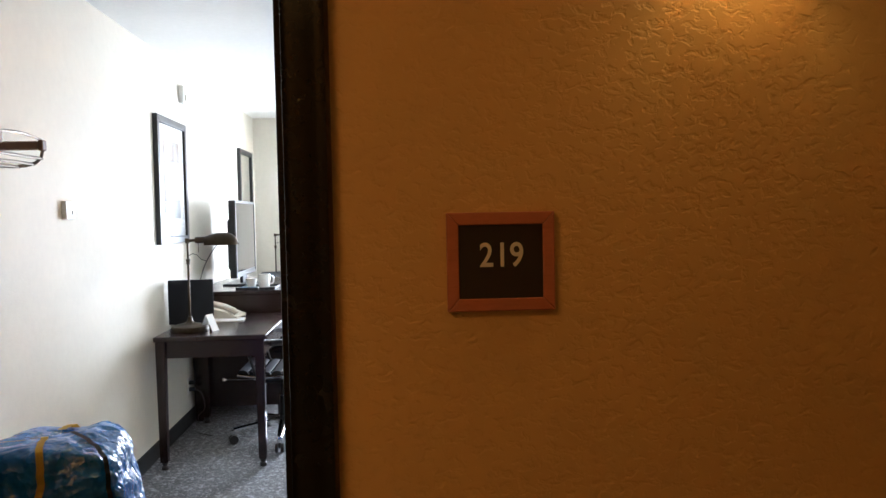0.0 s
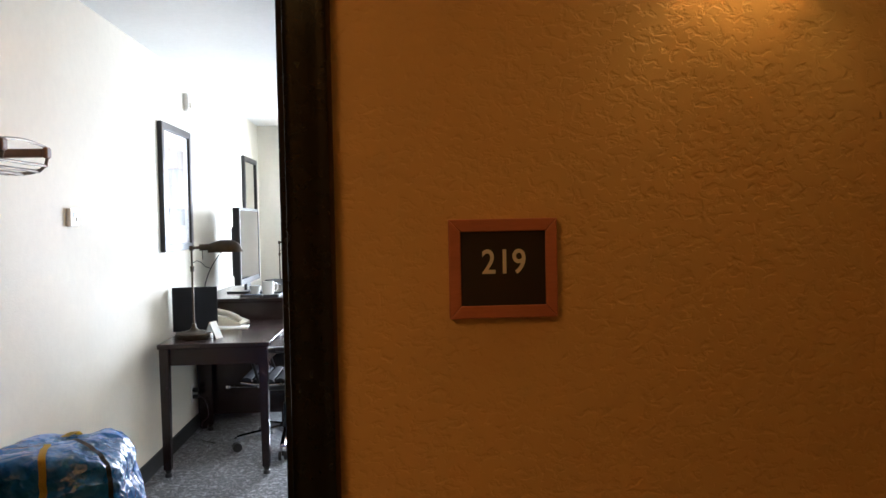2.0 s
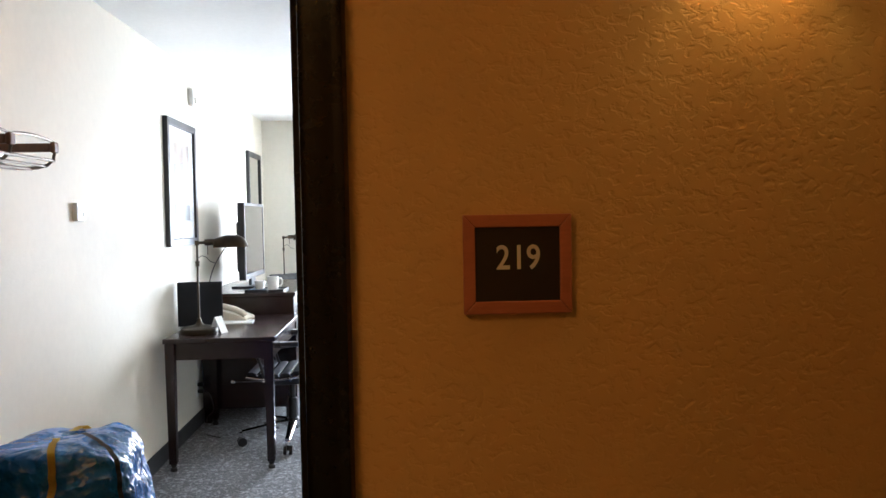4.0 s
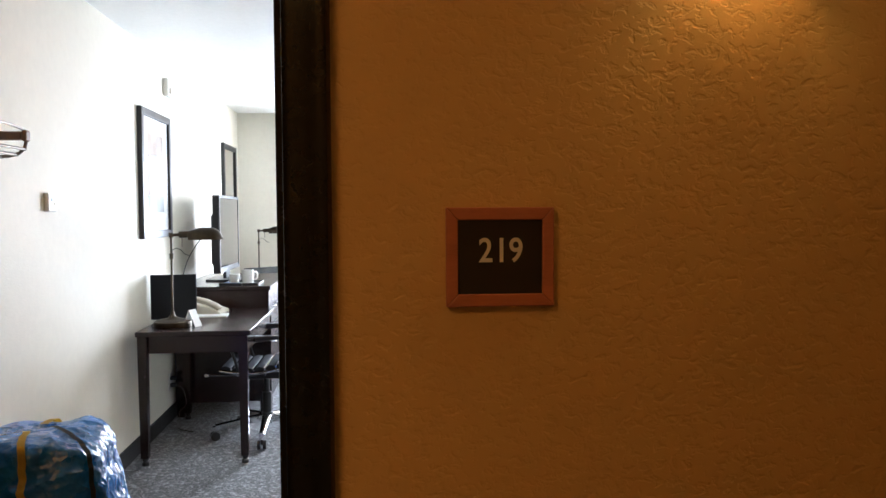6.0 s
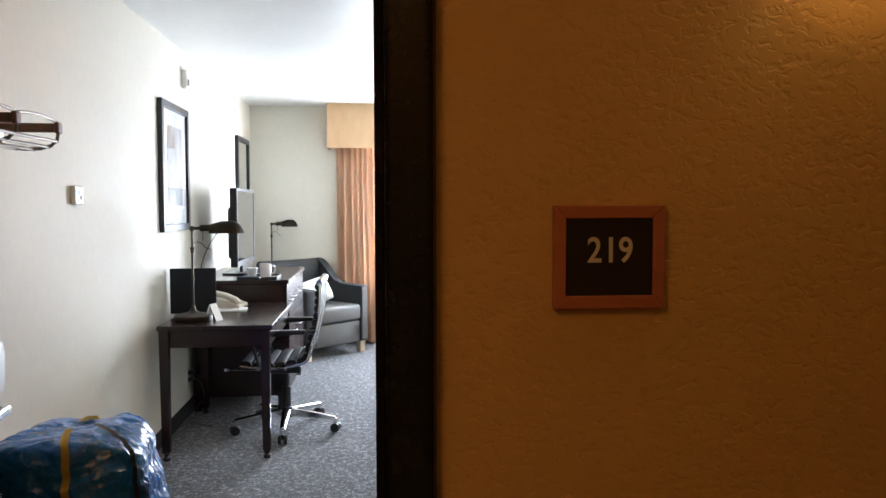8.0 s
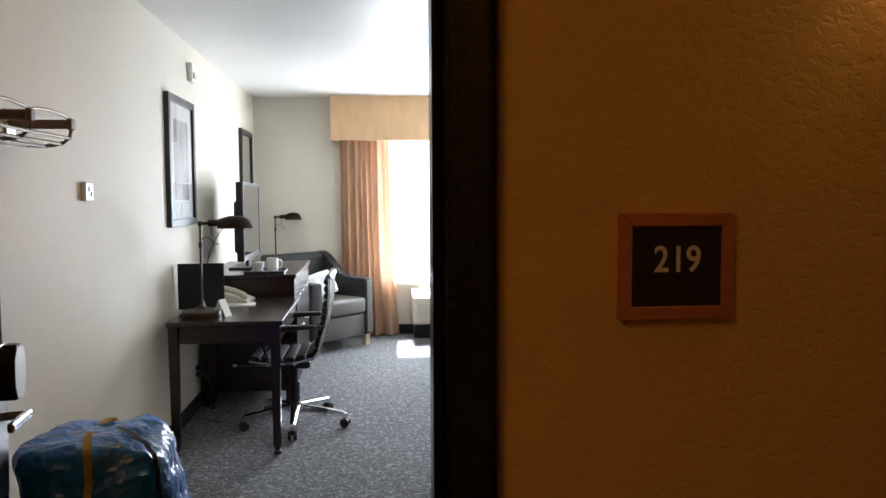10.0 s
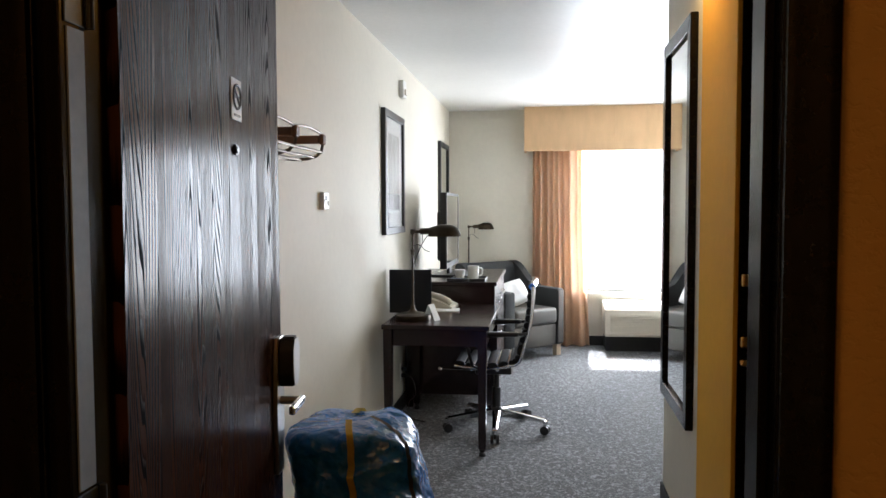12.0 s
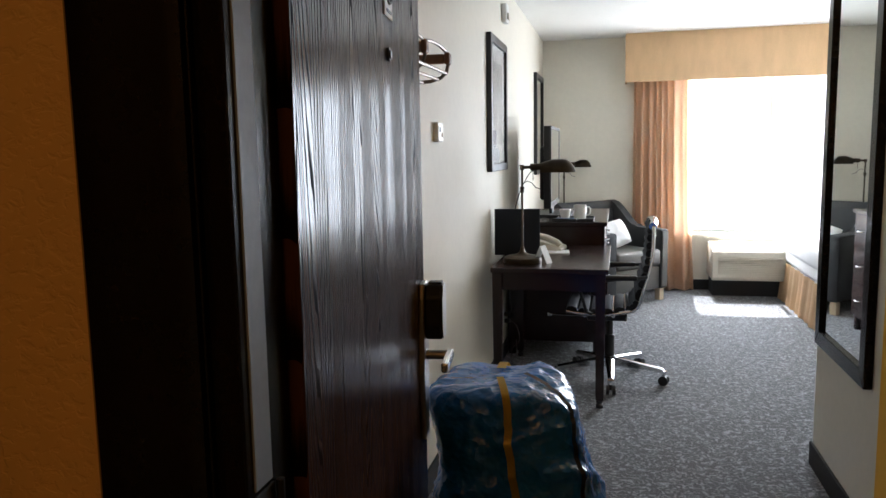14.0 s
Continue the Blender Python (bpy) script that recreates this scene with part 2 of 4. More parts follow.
def glass_mat(name, rough=0.0, color=(1, 1, 1, 1)):
    m = bpy.data.materials.new(name)
    m.use_nodes = True
    b = m.node_tree.nodes["Principled BSDF"]
    b.inputs["Transmission Weight"].default_value, b.inputs["Roughness"].default_value, b.inputs["IOR"].default_value = 1, rough, 1.45
    b.inputs["Base Color"].default_value = color
    return m


def tarp_mat():
    """Glossy woven blue plastic with creases."""
    m = mat("blue_woven_plastic", (0.011, 0.125, 0.47), 0.27, var=0.35, scale=7, bump=0.0, wear=0.06)
    n, l = m.node_tree.nodes, m.node_tree.links
    tc = n.new("ShaderNodeTexCoord")
    v = n.new("ShaderNodeTexVoronoi")
    v.feature = "F1"
    v.inputs["Scale"].default_value = 13
    w = n.new("ShaderNodeTexNoise")
    w.inputs["Scale"].default_value, w.inputs["Detail"].default_value = 5, 4
    mx = n.new("ShaderNodeMix")
    mx.data_type = "VECTOR"
    mx.inputs[0].default_value = 0.35
    l.new(tc.outputs["Object"], w.inputs[0])
    l.new(tc.outputs["Object"], mx.inputs[4]), l.new(w.outputs["Color"], mx.inputs[5]), l.new(mx.outputs[1], v.inputs[0])
    bp = n.new("ShaderNodeBump")
    bp.inputs["Strength"].default_value, bp.inputs["Distance"].default_value = 0.9, 0.02
    l.new(v.outputs["Distance"], bp.inputs["Height"])
    fine = n.new("ShaderNodeTexNoise")
    fine.inputs["Scale"].default_value, fine.inputs["Detail"].default_value = 40, 4
    l.new(tc.outputs["Object"], fine.inputs[0])
    b2 = n.new("ShaderNodeBump")
    b2.inputs["Strength"].default_value, b2.inputs["Distance"].default_value = 0.35, 0.004
    l.new(fine.outputs["Fac"], b2.inputs["Height"]), l.new(bp.outputs[0], b2.inputs["Normal"]), l.new(b2.outputs[0], n["Principled BSDF"].inputs["Normal"])
    return m


def let_light_through(m, share):
    """Thin cloth: part of the light passes."""
    n, l = m.node_tree.nodes, m.node_tree.links
    b, out = n["Principled BSDF"], n["Material Output"]
    t, x = n.new("ShaderNodeBsdfTranslucent"), n.new("ShaderNodeMixShader")
    l.new(b.inputs["Base Color"].links[0].from_socket, t.inputs[0])
    x.inputs[0].default_value = share
    l.new(b.outputs[0], x.inputs[1]), l.new(t.outputs[0], x.inputs[2]), l.new(x.outputs[0], out.inputs[0])


let_light_through(M["curtain"], 0.5)
M["blue"] = tarp_mat()
M["mirror"] = mirror_mat()
M["glass"] = glass_mat("window_glass")



# ---- mesh helpers ----
def part(name, bm, material, parent=None, label="", smooth=False):
    me = bpy.data.meshes.new(name)
    bmesh.ops.recalc_face_normals(bm, faces=bm.faces)
    bm.to_mesh(me)
    bm.free()
    me.materials.append(material if not isinstance(material, str) else M[material])
    if smooth:
        for p in me.polygons:
            p.use_smooth = True
        me.set_sharp_from_angle(angle=radians(40))
    ob = new(name, me)
    if parent:
        ob.parent = parent
    if label:
        ob["label"] = label
    return ob


def thing(name, m, label, category, group="", kind=""):
    ob = new(name)
    ob.empty_display_size = 0.1
    ob.matrix_world = m
    return tagged(ob, label, category, group, kind)


def box(x0, x1, y0, y1, z0, z1, bevel=0.0, bm=None, seg=2):
    bm = bm or bmesh.new()
    vs = bmesh.ops.create_cube(bm, size=1, matrix=Matrix.LocRotScale(((x0 + x1) / 2, (y0 + y1) / 2, (z0 + z1) / 2), None, (abs(x1 - x0), abs(y1 - y0), abs(z1 - z0))))["verts"]
    if bevel:
        es = list({e for v in vs for e in v.link_edges})
        bmesh.ops.bevel(bm, geom=es, offset=bevel, segments=seg, affect="EDGES", profile=0.5)
    return bm


def tube(points, r, bm=None, n=10, closed=False, r2=None):
    """A round bar along a line of points."""
    bm = bm or bmesh.new()
    pts = [Vector(p) for p in points]
    rings, count = [], len(pts)
    for i, p in enumerate(pts):
        a = pts[i - 1] if (i or closed) else p
        b = pts[(i + 1) % count] if (i < count - 1 or closed) else p
        d = (b - a).normalized()
        u = d.orthogonal().normalized() if not rings else (rings[-1][1] - d * rings[-1][1].dot(d)).normalized()
        w = d.cross(u)
        rr = r if r2 is None else r + (r2 - r) * i / (count - 1)
        rings.append(([bm.verts.new(p + rr * (math.cos(k * math.tau / n) * u + math.sin(k * math.tau / n) * w)) for k in range(n)], u))
    for i in range(count if closed else count - 1):
        A, B = rings[i][0], rings[(i + 1) % count][0]
        for k in range(n):
            bm.faces.new((A[k], A[(k + 1) % n], B[(k + 1) % n], B[k]))
    if not closed:
        bm.faces.new(rings[0][0]), bm.faces.new(rings[-1][0])
    return bm


def lathe(profile, bm=None, n=24, at=(0, 0, 0), sx=1.0, sy=1.0):
    """Turn (radius, height) pairs about z."""
    bm = bm or bmesh.new()
    rings = [[bm.verts.new((at[0] + sx * r * math.cos(k * math.tau / n), at[1] + sy * r * math.sin(k * math.tau / n), at[2] + z)) for k in range(n)] for r, z in profile]
    for A, B in zip(rings, rings[1:]):
        for k in range(n):
            bm.faces.new((A[k], A[(k + 1) % n], B[(k + 1) % n], B[k]))
    bm.faces.new(rings[0]), bm.faces.new(rings[-1])
    return bm


def prism(outline, a, b, axis="y", bm=None, bevel=0.0):
    """Extrude a closed outline from a to b along an axis."""
    bm = bm or bmesh.new()
    put = {"x": lambda p, c: (c, p[0], p[1]), "y": lambda p, c: (p[0], c, p[1]), "z": lambda p, c: (p[0], p[1], c)}[axis]
    A, B = [bm.verts.new(put(p, a)) for p in outline], [bm.verts.new(put(p, b)) for p in outline]
    fs = [bm.faces.new(A), bm.faces.new(B)]
    for i in range(len(A)):
        fs.append(bm.faces.new((A[i], A[(i + 1) % len(A)], B[(i + 1) % len(B)], B[i])))
    if bevel:
        bmesh.ops.bevel(bm, geom=list({e for f in fs for e in f.edges}), offset=bevel, segments=2, affect="EDGES", profile=0.5)
    return bm


def frame_ring(y0, y1, z0, z1, x0, x1, w, bevel=0.003, bm=None):
    """A picture frame in the plane x = const, as one ring of four mitred bars."""
    bm = bm or bmesh.new()
    o = [(y0, z0), (y1, z0), (y1, z1), (y0, z1)]
    i = [(y0 + w, z0 + w), (y1 - w, z0 + w), (y1 - w, z1 - w), (y0 + w, z1 - w)]
    for k in range(4):
        q = [o[k], o[(k + 1) % 4], i[(k + 1) % 4], i[k]]
        prism(q, x0, x1, "x", bm, bevel)
    return bm


def structure(name, bm, material, label, smooth=False):
    return tagged(part(name, bm, material, None, label, smooth), label, name.split("_")[0], "", "structure")


def I(x, y, z):
    return pose(x, y, z)


# ---- the corridor and the room: walls, floor, ceiling ----
JL, JR = -1.035, -0.106      # clear opening of the doorway
Y0, Y1 = 1.085, 1.215        # corridor face and room face of the wall with the door
DH = 2.06
XR = 3.0                     # right wall of the bedroom
HX, HY = 0.19, 3.85          # hall wall beside the bathroom, and its far end

bm = box(JR + 0.012, 5.0, Y0, Y1, 0, ZC)
box(-5.0, JL - 0.012, Y0, Y1, 0, ZC, bm=bm)
box(JL - 0.012, JR + 0.012, Y0, Y1, DH + 0.012, ZC, bm=bm)
structure("wall_corridor", bm, "corridor", "ochre textured plaster wall around the open door")
structure("wall_corridor_opposite", box(-5.0, 5.0, -0.85, -0.72, 0, ZC), "corridor", "ochre textured plaster wall across the corridor")
bm = box(-5.13, -5.0, -0.85, Y1, 0, ZC)
box(5.0, 5.13, -0.85, Y1, 0, ZC, bm=bm)
structure("wall_corridor_ends", bm, "corridor", "ochre plaster walls closing the corridor")
structure("wall_west", box(XL - 0.13, XL, Y1, YB + 0.13, 0, ZC), "wall", "cream painted long wall behind the desk")
WX0, WX1, WZ0, WZ1 = -0.02, 1.75, 0.56, 2.32
bm = box(XL, WX0, YB, YB + 0.13, 0, ZC)
box(WX1, XR, YB, YB + 0.13, 0, ZC, bm=bm)
box(WX0, WX1, YB, YB + 0.13, 0, WZ0, bm=bm)
box(WX0, WX1, YB, YB + 0.13, WZ1, ZC, bm=bm)
structure("wall_north", bm, "wall", "cream painted wall with the bright window")
structure("wall_east", box(XR, XR + 0.13, HY - 0.13, YB + 0.13, 0, ZC), "wall", "cream painted wall behind the bed")
structure("wall_hall", box(HX, HX + 0.12, 3.06, HY, 0, ZC), "wall", "cream painted hall wall carrying the tall mirror")
bm = box(HX, HX + 0.12, 2.50, 3.06, 0, ZC)
box(HX, HX + 0.12, Y1, 1.80, 0, ZC, bm=bm)
box(HX, HX + 0.12, 1.80, 2.50, 2.06, ZC, bm=bm)
structure("wall_hall_ochre", bm, "ochre", "ochre painted hall wall beside the bathroom doorway")
structure("wall_bath", box(HX + 0.12, XR, HY - 0.13, HY, 0, ZC), "wall", "cream painted wall between bathroom and bedroom")
structure("wall_bath_inner", box(1.9, 2.0, Y1, HY - 0.13, 0, ZC), "tile", "dark tiled bathroom wall")
structure("floor", box(-1.6, XR + 0.13, Y0 - 0.02, YB + 0.2, -0.1, 0), "carpet", "slate carpet with pale curled flecks")
structure("floor_corridor", box(-5.13, 5.13, -0.85, Y0 - 0.02, -0.1, 0), "carpet", "dark patterned corridor carpet")
structure("ceiling", box(-1.6, XR + 0.13, Y1 - 0.06, YB + 0.2, ZC, ZC + 0.1), "ceiling", "white painted ceiling of the room")
structure("ceiling_corridor", box(-5.13, 5.13, -0.85, Y1 - 0.06, ZC, ZC + 0.1), "ceiling", "white painted ceiling of the corridor")


def baseboard(name, x0, x1, y0, y1, h=0.1):
    bm = box(x0, x1, y0, y1, 0, h, 0.003)
    structure(name, bm, "base", "dark carpeted base strip along the wall")


baseboard("baseboard", XL, XL + 0.012, Y1, YB)
baseboard("baseboard_north", XL + 0.012, XR, YB - 0.012, YB)
baseboard("baseboard_hall", HX - 0.012, HX, 2.60, HY)
baseboard("baseboard_hall_end", HX - 0.012, HX + 0.12, HY, HY + 0.012)

# ---- doorway: frame with stop, casing, smoke seal, strike ----
dframe = thing("door_1", I(0, 0, 0), "black painted door frame with moulded casing", "door frame", "", "structure")


def jamb(x0, x1, name):
    bm = box(x0, x1, Y0, Y1, 0, DH, 0.002)
    return part(name, bm, "frame", dframe)


jamb(JL - 0.012, JL, "jamb")
jamb(JR, JR + 0.012, "jamb")
part("head", box(JL, JR, Y0, Y1, DH, DH + 0.012, 0.001), "frame", dframe)
part("stop", box(JR - 0.012, JR, Y0 + 0.03, Y1 - 0.048, 0, DH, 0.002), "frame", dframe)
part("stop", box(JL, JL + 0.032, Y0 + 0.008, Y1 - 0.015, 0, DH, 0.002), "frame", dframe)
part("stop", box(JL + 0.036, JR - 0.012, Y0 + 0.03, Y1 - 0.048, DH - 0.014, DH, 0.002), "frame", dframe)


def casing(xa, xb, name):
    """A stepped moulding, thick at the outer edge."""
    s = 1 if xb > xa else -1
    w = abs(xb - xa)
    o = [(xa, Y0), (xa, Y0 - 0.010), (xa + s * w * 0.15, Y0 - 0.014), (xa + s * w * 0.55, Y0 - 0.014), (xa + s * w * 0.7, Y0 - 0.020), (xa + s * w * 0.93, Y0 - 0.020), (xb, Y0 - 0.012), (xb, Y0)]
    part(name, prism(o, 0, DH + 0.08, "z"), "frame", dframe, "", True)


casing(JR + 0.002, JR + 0.060, "casing")
casing(JL - 0.002, JL - 0.122, "casing")
part("casing_head", box(JL - 0.122, JR + 0.068, Y0 - 0.018, Y0 + 0.0, DH + 0.081, DH + 0.15, 0.003), "frame", dframe)
part("casing_back", box(JR + 0.002, JR + 0.07, Y1, Y1 + 0.014, 0, DH + 0.07, 0.004), "frame", dframe)
part("casing_back", box(JL - 0.07, JL - 0.002, Y1, Y1 + 0.014, 0, DH + 0.07, 0.004), "frame", dframe)
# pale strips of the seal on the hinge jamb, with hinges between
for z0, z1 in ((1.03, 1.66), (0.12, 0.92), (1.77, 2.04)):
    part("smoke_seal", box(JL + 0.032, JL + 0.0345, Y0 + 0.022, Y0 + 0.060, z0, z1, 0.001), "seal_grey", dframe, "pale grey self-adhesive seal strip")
for zc in (0.975, 1.715, 0.06):
    hb = box(JL + 0.032, JL + 0.0345, Y0 + 0.018, Y0 + 0.064, zc - 0.05, zc + 0.05, 0.001)
    tube([(JL + 0.038, Y0 + 0.07, zc - 0.05), (JL + 0.038, Y0 + 0.07, zc + 0.05)], 0.005, hb)
    part("hinge", hb, "black", dframe, "dark metal butt hinge")
part("strike_plate", box(JR - 0.002, JR, Y1 - 0.04, Y1 - 0.008, 0.86, 1.0, 0.0008), "brass", dframe, "brass strike plate")

# ---- the open door leaf: local x runs from hinge to free edge, -y is the corridor side ----
ang = math.degrees(math.atan2(0.945, -0.105))
DW = 0.945
leaf = thing("door_leaf", pose(-0.987, 1.205, 0.012, 0, 0, ang), "dark stained oak room door standing open", "door")
part("panel", box(0, DW, 0, 0.045, 0, 2.035, 0.002), "door", leaf)


def door_furniture():
    # no-smoking plate
    nx, nz = 0.565, 1.645
    plate = part("notice_plate", box(nx - 0.036, nx + 0.036, -0.003, 0, nz - 0.045, nz + 0.045, 0.001), "paper", leaf, "small white no-smoking notice")
    bm = bmesh.new()
    tube([(nx + 0.026 * math.cos(a * math.tau / 32), -0.0035, nz + 0.006 + 0.026 * math.sin(a * math.tau / 32)) for a in range(32)], 0.0032, bm, 6, True)
    tube([(nx - 0.019, -0.0035, nz + 0.025), (nx + 0.019, -0.0035, nz - 0.013)], 0.0028, bm, 6)
    part("notice_ring", bm, "sign_black", plate)
    part("notice_symbol", box(nx - 0.018, nx + 0.018, -0.0045, -0.003, nz + 0.003, nz + 0.009), "sign_black", plate)
    part("notice_caption", box(nx - 0.022, nx + 0.022, -0.0045, -0.003, nz - 0.037, nz - 0.032), "sign_black", plate)
    # peephole
    bm = bmesh.new()
    tube([(nx - 0.01, -0.005, 1.535), (nx - 0.01, 0.002, 1.535)], 0.012, bm, 20)
    tube([(nx - 0.01, -0.008, 1.535), (nx - 0.01, -0.004, 1.535)], 0.008, bm, 20)
    part("peephole", bm, "black", leaf, "dark round door viewer")
    # card lock
    o = [(DW - 0.095, 0.86), (DW - 0.085, 1.03), (DW - 0.075, 1.065), (DW - 0.022, 1.065), (DW - 0.012, 1.03), (DW - 0.02, 0.86), (DW - 0.03, 0.70), (DW - 0.085, 0.70)]
    lock = part("card_lock", prism(o, -0.012, 0, "y", None, 0.003), "steel", leaf, "dark metal key-card lock")
    o = [(DW - 0.09, 0.97), (DW - 0.088, 1.035), (DW - 0.07, 1.062), (DW - 0.026, 1.062), (DW - 0.012, 1.035), (DW - 0.014, 0.97), (DW - 0.03, 0.935), (DW - 0.075, 0.935)]
    part("reader", prism(o, -0.052, -0.012, "y", None, 0.006), "black", lock, "black card reader housing")
    part("face_plate", prism([(DW - 0.086, 1.034), (DW - 0.068, 1.0605), (DW - 0.028, 1.0605), (DW - 0.014, 1.034), (DW - 0.016, 0.972), (DW - 0.032, 0.938), (DW - 0.073, 0.938), (DW - 0.088, 0.972)], -0.0545, -0.0525, "y", None, 0.001), "silver", lock, "bright metal face plate")
    part("card_slot", box(DW - 0.062, DW - 0.034, -0.05, -0.02, 1.0625, 1.0665), "black", lock)
    bm = bmesh.new()
    tube([(DW - 0.055, -0.012, 0.895), (DW - 0.055, -0.065, 0.895)], 0.011, bm, 14)
    bm2 = box(DW - 0.17, DW - 0.042, -0.074, -0.058, 0.884, 0.907, 0.005)
    part("lever_stem", bm, "steel", lock)
    part("lever", bm2, "chrome", lock, "polished lever handle")
    # room side lever and edge plate
    bm = bmesh.new()
    tube([(DW - 0.055, 0.045, 0.895), (DW - 0.055, 0.10, 0.895)], 0.011, bm, 14)
    box(DW - 0.17, DW - 0.042, 0.093, 0.109, 0.884, 0.907, 0.005, bm)
    part("inner_lever", bm, "chrome", leaf)
    part("latch_plate", box(DW, DW + 0.0015, 0.008, 0.037, 0.78, 1.0, 0.0005), "steel", leaf, "steel latch plate on the door edge")


door_furniture()

# ---- corridor: room number sign and wall sconce ----
sign = thing("room_sign", I(0.1635, Y0, 1.3415), "reddish wooden room number plaque reading 219", "sign")


def sign_parts():
    w, h, iw, ih = 0.0685, 0.0625, 0.0535, 0.0465
    bm = bmesh.new()
    o = [(-w, -h), (w, -h), (w, h), (-w, h)]
    i = [(-iw, -ih), (iw, -ih), (iw, ih), (-iw, ih)]
    for k in range(4):
        prism([o[k], o[(k + 1) % 4], i[(k + 1) % 4], i[k]], -0.011, 0.0, "y", bm, 0.0015)
    part("sign_border", bm, "sign_wood", sign, "reddish wooden border")
    face = part("sign_face", box(-iw, iw, -0.008, 0, -ih, ih), "sign_black", sign, "dark brown face")
    for digit, x in (("2", -0.0185), ("1", 0.0015), ("9", 0.0200)):
        cu = bpy.data.curves.new("numeral", "FONT")
        cu.body, cu.size, cu.align_x, cu.align_y, cu.extrude, cu.offset = digit, 0.043, "CENTER", "CENTER", 0.0008, 0.0005
        tmp = new("tmp_numeral", cu)
        bpy.context.view_layer.update()
        me = bpy.data.meshes.new_from_object(tmp.evaluated_get(bpy.context.evaluated_depsgraph_get()))
        bpy.data.objects.remove(tmp)
        me.name = "numeral"
        me.materials.clear()
        me.materials.append(M["numeral"])
        ob = new("numeral", me)
        ob.parent = face
        ob.matrix_basis = pose(x, -0.0088, 0.007, 90, 0, 0) @ Matrix.Diagonal((0.86, 1.0, 1, 1))
        ob["label"] = "pale grey numeral " + digit


sign_parts()
sconce = thing("wall_sconce", I(0.475, Y0, 1.69), "bronze half-round wall sconce with warm glow", "wall lamp")


def sconce_parts():
    arc = [(0.095 * math.cos(math.pi + k * math.pi / 16), 0.095 * math.sin(math.pi + k * math.pi / 16)) for k in range(17)]
    inn = [(0.091 * math.cos(math.pi + k * math.pi / 16), 0.091 * math.sin(math.pi + k * math.pi / 16)) for k in range(16, -1, -1)]
    part("shade", prism(arc + inn, 0, 0.22, "z"), "shade", sconce, "half-round metal shade", True)
    part("back_plate", box(-0.05, 0.05, -0.008, 0, 0.03, 0.19, 0.002), "bronze", sconce)


sconce_parts()

# ---- window: frame, panes, valance, curtains, air conditioner ----
win = thing("window_1", I(0, 0, 0), "large bright sliding window with white frame", "window", "", "structure")


def window_parts():
    y0, y1 = YB + 0.05, YB + 0.10
    for a, b in ((WX0, WX0 + 0.04), (WX1 - 0.04, WX1), ((WX0 + WX1) / 2 - 0.14, (WX0 + WX1) / 2 - 0.10)):
        part("window_frame", box(a, b, y0, y1, WZ0, WZ1, 0.003), "white", win)
    for a, b in ((WZ0, WZ0 + 0.04), (WZ1 - 0.04, WZ1)):
        part("window_frame", box(WX0 + 0.04, WX1 - 0.04, y0 + 0.002, y1 - 0.002, a, b, 0.003), "white", win)
    for a, b in ((WX0 + 0.04, 0.725), (0.765, WX1 - 0.04)):
        g = part("pane", box(a, b, y0 + 0.022, y0 + 0.027, WZ0 + 0.04, WZ1 - 0.04), "glass", win)
        g.visible_shadow = False
    part("window_sill", box(WX0 - 0.03, WX1 + 0.03, YB - 0.045, YB + 0.05, WZ0 - 0.03, WZ0, 0.004), "white", win, "white window sill")


window_parts()
val = thing("valance", I(0.72, YB, 1.995), "gold upholstered box valance above the window", "valance")


def valance_parts():
    bm = box(-1.315, 1.315, -0.235, -0.215, 0, ZC - 1.995, 0.004)
    part("front_board", bm, "gold_cloth", val)
    part("side_board", box(-1.315, -1.295, -0.215, 0, 0, ZC - 1.995, 0.004), "gold_cloth", val)
    part("side_board", box(1.295, 1.315, -0.215, 0, 0, ZC - 1.995, 0.004), "gold_cloth", val)
    for x in (-0.42, 0.45):
        part("pleat", box(x - 0.004, x + 0.004, -0.239, -0.235, 0.002, ZC - 1.997, 0.001), "gold_cloth", val)


valance_parts()


def curtain(name, x0, x1, flare, label):
    """A gathered curtain that hangs from the track to the floor."""
    ob = thing(name, I((x0 + x1) / 2, YB - 0.1, 0), label, "curtain", "curtains at the window")
    bm = bmesh.new()
    nu, nv, cx = 72, 24, (x0 + x1) / 2
    grid = []
    for j in range(nv + 1):
        v = j / nv
        z = 0.012 + v * 2.26
        row = []
        for i in range(nu + 1):
            u = i / nu
            ph = u * 4.5 * math.tau + 0.5 * math.sin(2 * u * math.tau)
            amp = 0.046 + 0.012 * math.sin(5.1 * u + 2 * v) + 0.012 * (1 - v)
            x = x0 + (x1 - x0) * u + flare * (1 - v) ** 2 * (u if flare > 0 else (1 - u))
            y = amp * math.sin(ph) + 0.010 * math.sin(1.6 * v + 7 * u)
            row.append(bm.verts.new((x - cx, y, z)))
        grid.append(row)
    for j in range(nv):
        for i in range(nu):
            bm.faces.new((grid[j][i], grid[j][i + 1], grid[j + 1][i + 1], grid[j + 1][i]))
    bmesh.ops.solidify(bm, geom=bm.faces[:], thickness=0.003)
    part("drape", bm, "curtain", ob, "", True)
    part("track", box(x0 - cx, x1 - cx, -0.012, 0.012, 2.275, 2.30, 0.002), "white", ob)


curtain("curtain", -0.51, 0.005, 0.07, "apricot gathered curtain drawn aside from the window")
curtain("curtain", 1.62, 2.0, -0.05, "apricot gathered curtain drawn aside from the window")

ac = thing("air_conditioner", I(0.2, YB, 0), "off-white wall air conditioner below the window", "air conditioner")


